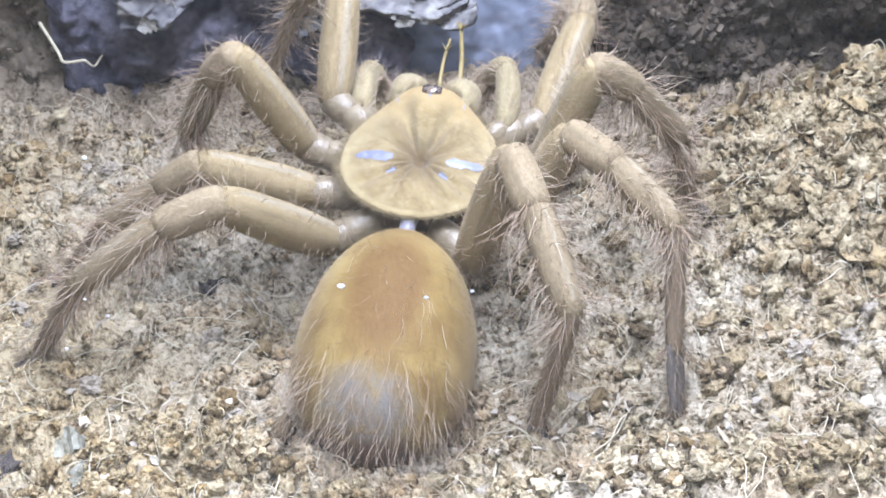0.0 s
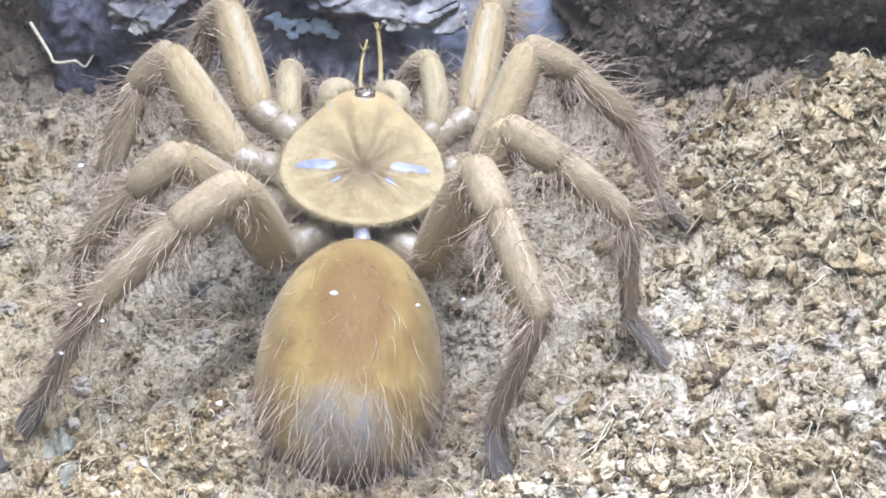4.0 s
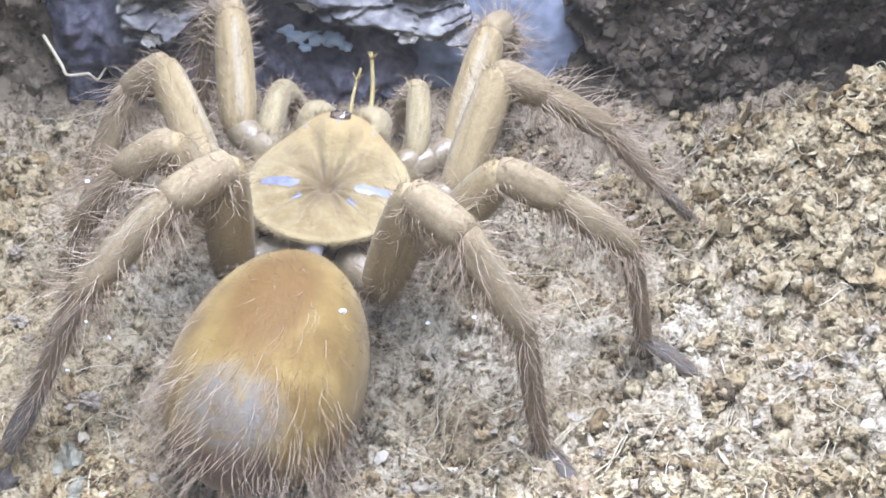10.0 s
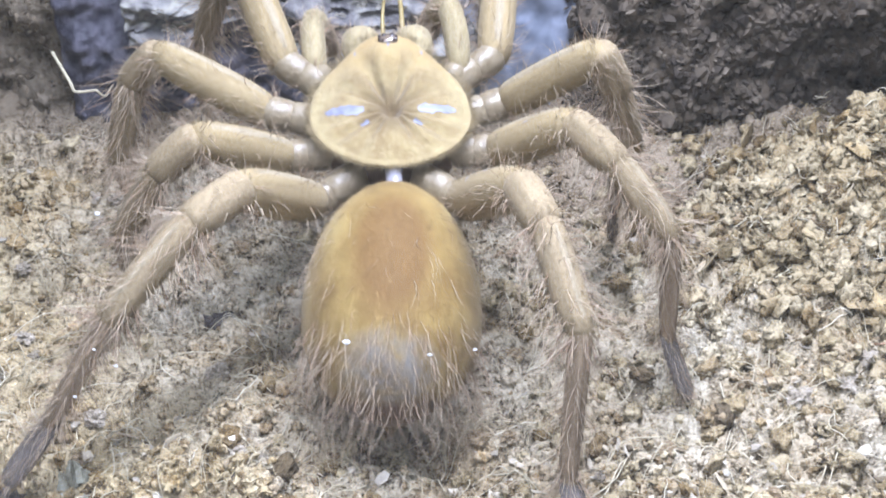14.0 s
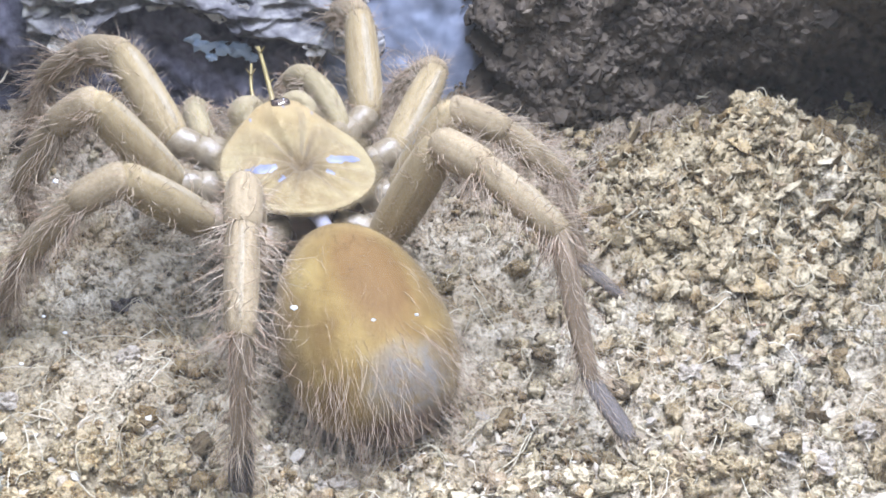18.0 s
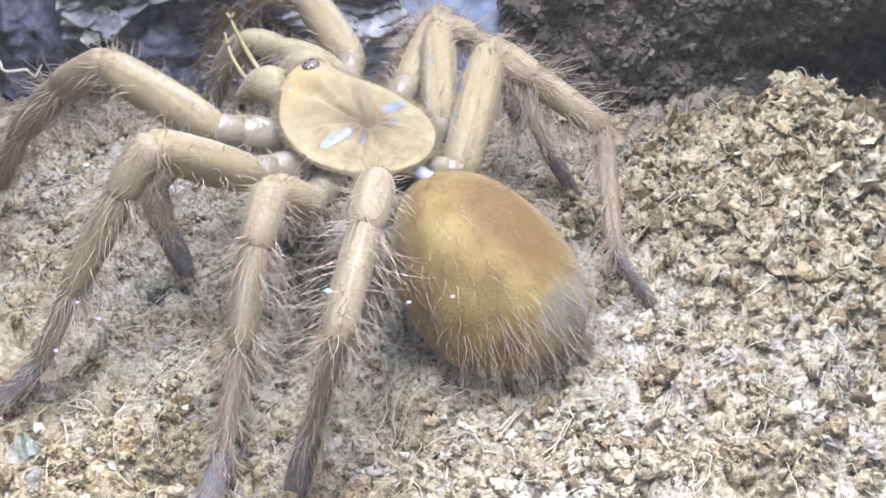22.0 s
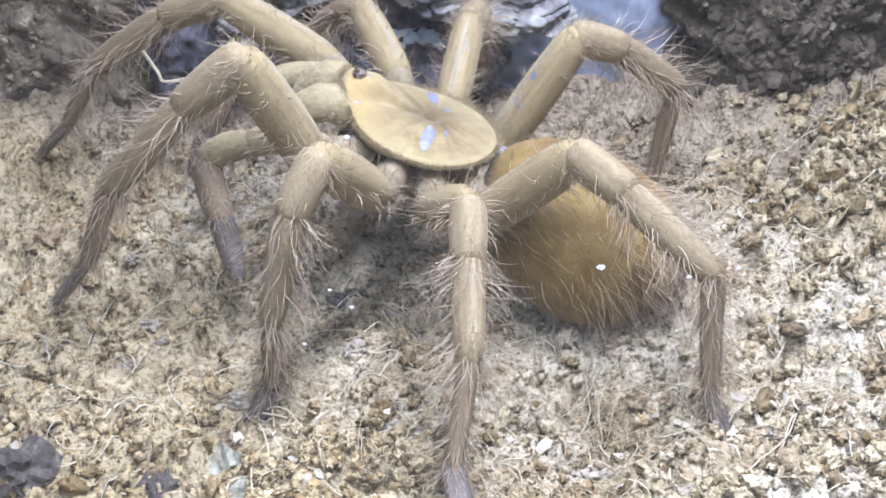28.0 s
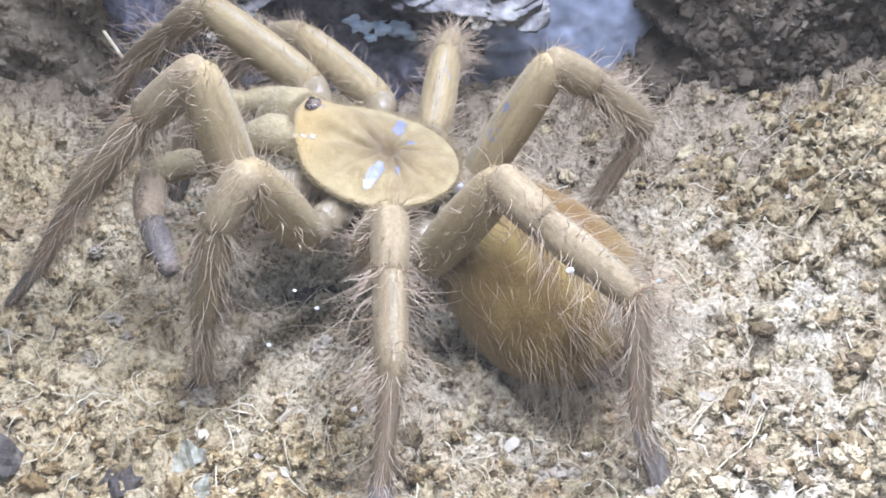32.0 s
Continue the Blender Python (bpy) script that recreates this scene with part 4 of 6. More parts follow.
leg('front_left', -1, (-2.18, 2.06, -0.41), (2.47, 1.49, 2.50, 1.99, 1.30),
    swing=[(0, 19.9, 20), (1, 20.3, -3.7), (2, 17.7, -14.9), (2.5, 17.7, -11.2), (5, 22.8, 13.5), (6, 21, 6.9), (7, 19.3, -0.6), (8, 17.9, 3), (9, 19.1, 3.1), (10, 20.5, 8.1), (10.5, 17.3, 6.9), (11, 18.1, 5.5), (12, 20.7, 11.9), (13, 26.4, 14.7), (14, 25.8, 9.5), (16.5, 20.1, 8.3), (17, 21.8, 4.6), (18, 19.7, 8.6), (19, 20.6, 19.1), (20, 20.2, 16.7), (21, 20.4, -8.3), (22, 17.8, -9.3), (23, 21.1, -25.6), (24, 6.9, -21.1), (24.5, 4.3, -27.7), (25, -1.4, -26.7), (26, 3.6, -15.2), (29, 8, -6.6), (30, 6.6, -7.2), (31, 2.6, -2), (32, 1.1, 3.5)],
    lift=[(0, 41.6, 67.1), (1, 35.7, 60.8), (2, 14.1, 39.9), (2.5, 15.5, 47.1), (5, 23, 65.7), (6, 29.4, 56.6), (7, 37, 65.2), (8, 31.6, 59.2), (9, 25.4, 56), (10, 35.8, 59.6), (10.5, 38.8, 64.5), (11, 37.5, 64), (12, 23.7, 57.3), (13, 9.3, 41), (14, 22.8, 64.8), (16.5, 15.7, 43.1), (17, 15.3, 42.3), (18, 20.7, 44), (19, 24.5, 52), (20, 32.2, 66.5), (21, 17.5, 65.6), (22, 14.9, 59.7), (23, 38.7, 85.7), (24, 53.5, 92.7), (24.5, 51.3, 95.4), (25, 46.2, 87.5), (26, 47, 94.3), (29, 50.3, 109.9), (30, 56.9, 111.8), (31, 65.1, 116.2), (32, 63.9, 117.1)],
    bend=[(0, 26), (1, 22.4), (2, 15.7), (2.5, 19.5), (5, 27), (6, 23.9), (7, 23.5), (8, 22.7), (9, 23.6), (10, 24.7), (10.5, 24.4), (11, 24.6), (12, 25.9), (13, 24.4), (14, 24.8), (16.5, 17.4), (17, 17.4), (18, 18.7), (19, 19), (20, 23), (21, 8.7), (22, 12), (23, 14.6), (24, 21.1), (24.5, 20.5), (25, 18), (26, 6.8), (29, 7.5), (30, 10.7), (31, 9.6), (32, 7.6)],
    ankle=[(0, 34.6, -10.3), (1, 31.6, -11.6), (2, 29.5, -14.5), (2.5, 31.5, -12.6), (5, 40, -5.2), (6, 38.8, -8.6), (7, 33, -10.8), (8, 34.1, -10.7), (9, 35.9, -10.6), (10, 37.7, -9.3), (10.5, 35.4, -9.6), (11, 37.7, -8.6), (12, 45.4, -5.4), (13, 59.7, 1.3), (14, 37.2, -7.7), (16.5, 31.9, -12.2), (17, 31.5, -12.7), (18, 28.4, -14.6), (19, 28.3, -14.8), (20, 19.5, -16.4), (21, 12.9, -22), (22, 13.6, -20.4), (23, 20.8, -13.6), (24, 29, -9), (24.5, 28.1, -7.9), (25, 27.9, -7.9), (26, 19.3, -11), (29, 18.2, -16), (30, 11.6, -17.1), (31, 9.7, -8.3), (32, 8.5, -5.9)])
leg('second_left', -1, (-2.48, 0.73, -0.57), (2.57, 1.00, 2.09, 1.57, 0.95),
    swing=[(0, 82.7, -6.9), (1, 67.7, -7.4), (2, 79.9, 4.7), (2.5, 75.9, 11.1), (5, 49.8, 41.8), (6, 51.4, 41.7), (7, 46.2, 32.1), (8, 46.2, 27.6), (9, 48.4, 36.1), (10, 53.8, 34.7), (10.5, 50.1, 38.5), (11, 49.5, 29.1), (12, 65.6, 18.6), (13, 67.6, 15.6), (14, 67.4, 15.9), (16.5, 76.5, -7.2), (17, 71.9, -10.8), (18, 70.9, -9), (19, 70, -8.4), (20, 71.1, -11.7), (21, 59.1, -14.6), (22, 77.9, 3.5), (23, 65.1, -6), (24, 55.4, -9.8), (24.5, 52.8, -7.5), (25, 46.5, -5.9), (26, 48.5, -6.8), (29, 63.3, 10.2), (30, 58.3, -2.1), (31, 56.7, 0.2), (32, 61, -0.6)],
    lift=[(0, 62.8, 113.2), (1, 57.3, 106.9), (2, 56.7, 98.2), (2.5, 47.2, 94.4), (5, 26.2, 86.3), (6, 27, 80.5), (7, 26.9, 78), (8, 27.7, 74), (9, 22.5, 80.8), (10, 30.9, 82), (10.5, 30.8, 84.2), (11, 25.6, 80.6), (12, 14.7, 74.6), (13, 9.7, 69.7), (14, 15.2, 65.5), (16.5, 55.5, 102.5), (17, 55.4, 106.4), (18, 55.9, 98.5), (19, 57.2, 102.9), (20, 40.7, 89.1), (21, 32.7, 76.7), (22, 31.2, 85.7), (23, 25.8, 80.9), (24, 35, 94.7), (24.5, 33.8, 97.1), (25, 35, 97.7), (26, 32.9, 91.6), (29, 34, 90.3), (30, 39.8, 101.3), (31, 48.1, 103.7), (32, 51, 109.1)],
    bend=[(0, 14.3), (1, 20.2), (2, 20), (2.5, 23.3), (5, 33.7), (6, 38.2), (7, 33.2), (8, 32.4), (9, 38.4), (10, 37.6), (10.5, 38.6), (11, 33.8), (12, 30.1), (13, 30.5), (14, 28.7), (16.5, 14.2), (17, 15.9), (18, 20.8), (19, 19.9), (20, 18.9), (21, 26.5), (22, 7.8), (23, 14.7), (24, 8.7), (24.5, 6.7), (25, 14.4), (26, 21.4), (29, 32.2), (30, 33.3), (31, 34.3), (32, 30.9)],
    ankle=[(0, 24.5, -12.4), (1, 25.4, -10.8), (2, 28.2, -9.9), (2.5, 29.1, -9.7), (5, 26.1, -10.4), (6, 29.6, -10.3), (7, 32.7, -9.5), (8, 32.1, -9.4), (9, 28, -9.2), (10, 31.3, -9.7), (10.5, 27.2, -11.6), (11, 29.5, -10.9), (12, 29.6, -10.7), (13, 36.4, -8.3), (14, 35.1, -8.1), (16.5, 34.8, -6.1), (17, 31.2, -8.3), (18, 32.9, -10.1), (19, 27.9, -13.8), (20, 13.5, -18.9), (21, 20.5, -41.7), (22, 4.4, -32.4), (23, 4.7, -27.7), (24, 10.8, -31.6), (24.5, 7.9, -29.9), (25, -5.2, -20.8), (26, 0.5, -24.5), (29, 17.5, -44), (30, 2.5, -22), (31, 6.8, -29.8), (32, 6.5, -44)])
leg('third_left', -1, (-2.10, -0.37, -0.79), (2.31, 0.99, 1.75, 1.75, 0.97),
    swing=[(0, 100.8, 0.9), (1, 88.9, -6.7), (2, 86.6, -4.9), (2.5, 92.8, -5), (5, 115.4, -5.5), (6, 111.2, -4.7), (7, 111, -5), (8, 110, -5.6), (9, 121.3, -8.3), (10, 108.1, -7.9), (10.5, 104.6, -6.7), (11, 109.5, -7.4), (12, 123.6, -13.5), (13, 131.7, -14.9), (14, 114, -8.7), (16.5, 98.7, 0.5), (17, 91.3, -4.6), (18, 88.8, -10.9), (19, 91.7, -8.4), (20, 88, -0.4), (21, 80.3, -5.9), (22, 114.5, 10.6), (23, 100.2, 4.2), (24, 93.4, -0.9), (24.5, 92.7, -2.9), (25, 90, -3.1), (26, 91.5, 0), (29, 105.6, 2.8), (30, 106, 6), (31, 107.5, 5), (32, 110.5, 1.4)],
    lift=[(0, 20.4, 56.7), (1, 40, 77.3), (2, 39, 82.1), (2.5, 40.8, 82.2), (5, 60.6, 98.8), (6, 63, 99.7), (7, 61.2, 94.6), (8, 61.3, 95.3), (9, 57.2, 100.7), (10, 72.8, 106.9), (10.5, 82.5, 115.8), (11, 67.8, 110.8), (12, 48.9, 106.8), (13, 42.7, 90.4), (14, 39.3, 78.7), (16.5, 39, 68.6), (17, 43.7, 75.1), (18, 45.4, 77.3), (19, 46.4, 74.6), (20, 29.7, 49.2), (21, 19.6, 47.9), (22, 39.9, 71.1), (23, 30.9, 67), (24, 34.8, 59.9), (24.5, 34.1, 60), (25, 32.7, 58.6), (26, 34.6, 59.2), (29, 35.4, 69.8), (30, 45.7, 70.6), (31, 51.7, 71.2), (32, 53.4, 76.5)],
    bend=[(0, 2.6), (1, 12.2), (2, 3.9), (2.5, 10.2), (5, 14.8), (6, 18.7), (7, 22.2), (8, 21.6), (9, 16.2), (10, 21.1), (10.5, 21.9), (11, 24.1), (12, 29.7), (13, 29.2), (14, 20.3), (16.5, 15), (17, 15.8), (18, 20.8), (19, 18), (20, 19.3), (21, 20.3), (22, 19.9), (23, 23.8), (24, 43.8), (24.5, 53.8), (25, 43.9), (26, 9.7), (29, -0.7), (30, -0.2), (31, 4.1), (32, -1.9)],
    ankle=[(0, 13.3, -20.4), (1, 20.2, -16.2), (2, 17.4, -18.2), (2.5, 21.7, -15.8), (5, 33.5, -9.6), (6, 29.9, -11.5), (7, 32.4, -9.5), (8, 32, -8), (9, 27.9, -6.4), (10, 24.4, -2.8), (10.5, 21.4, -0.5), (11, 19, -3.1), (12, 12.1, -6.3), (13, 20.3, -6.8), (14, 28.8, -6.7), (16.5, 19, -20.6), (17, 23.1, -20.5), (18, 20.4, -37.4), (19, 20.5, -2.2), (20, 29.2, -35.3), (21, 23.7, -24.9), (22, 0.7, -29.9), (23, 2.8, -39.8), (24, 1.9, -46.4), (24.5, -4.1, -52.1), (25, 3.5, -45.9), (26, 40.8, -46.7), (29, 24.1, -64.5), (30, 44.1, -48.8), (31, 47.5, -47.9), (32, 40.6, -51.5)])
leg('rear_left', -1, (-1.53, -1.41, -1.05), (2.85, 1.14, 2.07, 2.20, 1.22),
    swing=[(0, 117.7, -7.4), (1, 109.8, -5), (2, 103.5, -7.4), (2.5, 110.2, -8), (5, 130.2, -4.6), (6, 130.6, -4), (7, 126.9, -8), (8, 129.9, -7.4), (9, 128.8, -8.9), (10, 139.3, -6.9), (10.5, 142.7, -10), (11, 150.4, -7.1), (12, 154.1, -4.3), (13, 154, -3.4), (14, 135.9, -7), (16.5, 163.8, 0.8), (17, 162.7, 2.4), (18, 163.8, 1.7), (19, 163.3, 1), (20, 152, 1.5), (21, 139.4, 0.3), (22, 121.1, -2.2), (23, 108.4, -5.3), (24, 103.6, -9.4), (24.5, 121.5, -5.2), (25, 131.9, 4), (26, 131.4, 3.2), (29, 145.8, 5.5), (30, 144.5, 6), (31, 157.1, 11.7), (32, 143.1, -1)],
    lift=[(0, 44.5, 59.7), (1, 51.8, 56.3), (2, 50.6, 63.4), (2.5, 52.5, 69.5), (5, 76.8, 94), (6, 78.1, 92.5), (7, 76.5, 91.5), (8, 75.8, 87.3), (9, 71.1, 90), (10, 85.7, 91.3), (10.5, 95.3, 89), (11, 75.6, 76.4), (12, 53.4, 61.5), (13, 44.3, 43.4), (14, 47.2, 44.3), (16.5, 67.9, 68.2), (17, 68.2, 70.7), (18, 68.2, 68.6), (19, 67.6, 70.9), (20, 68.9, 70.9), (21, 58.3, 65.3), (22, 56.2, 62.1), (23, 50.4, 64.7), (24, 55.3, 63.3), (24.5, 80.2, 81.2), (25, 69.6, 74.4), (26, 64.2, 69.2), (29, 57.3, 62.9), (30, 66.2, 73.6), (31, 71.9, 86.1), (32, 67.1, 70.2)],
    bend=[(0, 18.8), (1, 22), (2, 25.3), (2.5, 23.7), (5, 11.4), (6, 14.8), (7, 17.4), (8, 21.3), (9, 19.1), (10, 26.8), (10.5, 26.7), (11, 21.2), (12, 22.1), (13, 21.7), (14, 29.2), (16.5, 12.7), (17, 10.7), (18, 15.6), (19, 12.9), (20, 10.7), (21, 10.3), (22, 11.9), (23, 13.1), (24, 8.1), (24.5, 17), (25, 18.5), (26, 11.7), (29, 4), (30, -1.4), (31, 2.2), (32, -5.2)],
    ankle=[(0, 27.8, -19.2), (1, 34.3, -2.1), (2, 21.1, -0.2), (2.5, 24.7, 0.8), (5, 31, -8.8), (6, 30.8, -7.7), (7, 34.7, -10.7), (8, 31.9, -7), (9, 30.8, -10.6), (10, 30.9, -7.3), (10.5, 38, -10.4), (11, 48.1, -16.1), (12, 39.1, -10.7), (13, 34.2, -6.7), (14, 23, -12.2), (16.5, 63.1, 9.3), (17, 60.1, 8.3), (18, 60.5, 12.2), (19, 33.3, 32), (20, 47.1, 30), (21, 62.9, 6.9), (22, 69.4, -13.5), (23, 64.8, -2.9), (24, 70.5, 7.4), (24.5, 51.1, -7.8), (25, 55.2, -21.7), (26, 59.4, -23.1), (29, 55, -21.9), (30, 58.1, -15.1), (31, 54.2, -18.7), (32, 65, -24)])
leg('front_right', 1, (2.30, 2.29, -0.54), (2.77, 1.57, 2.60, 1.96, 1.31),
    swing=[(0, 7.2, 19.1), (1, 9.9, 2.3), (2, 16, -6.5), (2.5, 17.5, -7.5), (5, 8.7, -4.4), (6, 6.8, -6.8), (7, 7.8, -4.5), (8, 7.8, -5), (9, 8.1, -5.1), (10, 9.4, 1.6), (10.5, 7.2, 13.4), (11, 4.2, 26.1), (12, 12.3, 7.2), (13, 9.8, 9.2), (14, 7.6, 4.9), (16.5, 9.7, 6.4), (17, 11.8, 6.8), (18, 9.9, 6.5), (19, 11.6, 14.3), (20, 7.6, 0.7), (21, 4.7, -7), (22, 22.1, 8), (23, 17.8, 0.8), (24, 25.7, -5.5), (24.5, 27.1, -9.5), (25, 10.1, -26.4), (26, 25.8, -1.7), (29, 10.5, -5.2), (30, 19.3, 0), (31, 19.1, -17.1), (32, 14.6, -16.8)],
    lift=[(0, 16.9, 40.6), (1, 24, 43.7), (2, 28.9, 46.4), (2.5, 28.1, 48.9), (5, 15.1, 41), (6, 16.9, 40.5), (7, 15.7, 37.6), (8, 17.7, 40.1), (9, 12.5, 36.5), (10, 28.4, 50.3), (10.5, 18.9, 62.7), (11, 12, 75.8), (12, 32.4, 65.3), (13, 7.3, 33.4), (14, 11.8, 49.1), (16.5, 15, 41.2), (17, 19.6, 44.6), (18, 24, 45.4), (19, 15.6, 35.2), (20, 24.1, 45.7), (21, 19.4, 46), (22, 5.1, 35), (23, 11.1, 37.6), (24, 13.6, 42.5), (24.5, 14.2, 48.1), (25, 4.9, 36.3), (26, 12.5, 39.5), (29, 10.4, 54.5), (30, 10.5, 62.9), (31, 16.9, 63.8), (32, 18, 64.5)],
    bend=[(0, 17.1), (1, 17.8), (2, 19.9), (2.5, 21.5), (5, 17), (6, 17.4), (7, 17.4), (8, 17.4), (9, 17.5), (10, 19.5), (10.5, 21.8), (11, 26.1), (12, 24), (13, 17.2), (14, 20.8), (16.5, 17.5), (17, 19.3), (18, 19.3), (19, 15.8), (20, 19.7), (21, 19.8), (22, 13.9), (23, 13.2), (24, 14.4), (24.5, 13.1), (25, 14.8), (26, 15.4), (29, 10), (30, 1.2), (31, 7.1), (32, 4)],
    ankle=[(0, 29.6, -13), (1, 30.4, -12.4), (2, 30.8, -12.4), (2.5, 31.3, -12.1), (5, 26.5, -14.2), (6, 28, -13.7), (7, 28.1, -14.3), (8, 28.2, -13.6), (9, 32.6, -12.7), (10, 31.3, -11.5), (10.5, 39.4, -5.4), (11, 50.3, 1.3), (12, 31, -10.4), (13, 39.7, -9.6), (14, 34, -10.5), (16.5, 30.3, -12.7), (17, 30.3, -12.6), (18, 30.8, -12.3), (19, 29.4, -13.7), (20, 29.6, -12.8), (21, 31.1, -12.1), (22, 28.8, -13.8), (23, 26.7, -14), (24, 21.5, -15.7), (24.5, 18.7, -15.7), (25, 19.1, -14.8), (26, 23.4, -7), (29, 21.2, -16.1), (30, 13.6, -21.2), (31, 15.6, -18.9), (32, 16.2, -18.8)])
leg('second_right', 1, (2.42, 0.78, -0.48), (2.51, 1.05, 1.92, 1.80, 1.10),
    swing=[(0, 69.5, -2.5), (1, 73.2, -14.1), (2, 78.3, -20.4), (2.5, 77.9, -20.5), (5, 62.2, -41.5), (6, 63.4, -40.4), (7, 64.5, -42.6), (8, 67.2, -41.3), (9, 65.6, -43.8), (10, 56.4, -27.4), (10.5, 50.8, -9.2), (11, 63.4, 8.8), (12, 86, 3.6), (13, 98.1, -4.6), (14, 107.2, 6.5), (16.5, 50.7, 5.3), (17, 43.8, -3.4), (18, 31.6, 29.6), (19, 40.4, 17.8), (20, 44.1, 14.9), (21, 57.6, 16.7), (22, 63.5, 20.2), (23, 56.1, 4.2), (24, 41.9, -17.9), (24.5, 44.8, -24.3), (25, 55.3, -18.5), (26, 57.2, -13.3), (29, 62.5, 1.2), (30, 48.5, -0.4), (31, 36.2, -6.4), (32, 27.8, -9.9)],
    lift=[(0, 70, 105.8), (1, 74.3, 92.3), (2, 77.2, 96.6), (2.5, 73.3, 92.4), (5, 49.2, 86.4), (6, 54.3, 92.1), (7, 54.6, 88.7), (8, 58.6, 88), (9, 50.2, 85.1), (10, 56.8, 89), (10.5, 57.2, 95.8), (11, 51.9, 93.4), (12, 49.8, 105.5), (13, 36.4, 90.3), (14, 46.8, 110.3), (16.5, 19.7, 56.7), (17, 34.4, 68.4), (18, 19.4, 52.8), (19, 14, 36.5), (20, 15.1, 41), (21, 24.6, 50.8), (22, 12.3, 47.3), (23, 39.6, 77.6), (24, 13.3, 44), (24.5, 9.8, 41.4), (25, 21.2, 49.5), (26, 16, 44.8), (29, 9.1, 34.2), (30, 21.6, 48), (31, 6, 41.2), (32, 7, 35.2)],
    bend=[(0, 15.3), (1, 24.8), (2, 19.7), (2.5, 21.1), (5, 10.1), (6, 6.9), (7, 11.6), (8, 15), (9, 15.2), (10, 5.5), (10.5, 0.5), (11, 7.7), (12, 2.4), (13, 7.4), (14, 10.3), (16.5, 13.3), (17, 21.2), (18, 20.2), (19, 14.4), (20, 16.2), (21, 20.8), (22, 16.6), (23, 26.1), (24, 19.1), (24.5, 16.9), (25, 19.3), (26, 19.6), (29, 17.8), (30, 19.4), (31, 17.4), (32, 14.8)],
    ankle=[(0, 22.2, -21.8), (1, 27.9, -27.5), (2, 24.6, -20), (2.5, 26.6, -14.5), (5, 27.9, -22.2), (6, 25.4, -19.2), (7, 26.8, -23.1), (8, 25.5, -18.9), (9, 21.8, -16.8), (10, 17.9, -3.8), (10.5, 22, -13.8), (11, 31.9, -18.2), (12, 40, -16.9), (13, 42.7, -11.6), (14, 22.1, -13.2), (16.5, 31.7, -13.1), (17, 30.3, -11.9), (18, 32.9, -11.5), (19, 28.8, -14.6), (20, 32.5, -12.2), (21, 33.5, -11.6), (22, 32.1, -12.3), (23, 27.2, -11), (24, 25.3, -15.9), (24.5, 28, -14.6), (25, 29.7, -12.8), (26, 29.4, -13.7), (29, 31.6, -13.7), (30, 30.9, -11.7), (31, 27.6, -14.2), (32, 28.9, -13.6)])
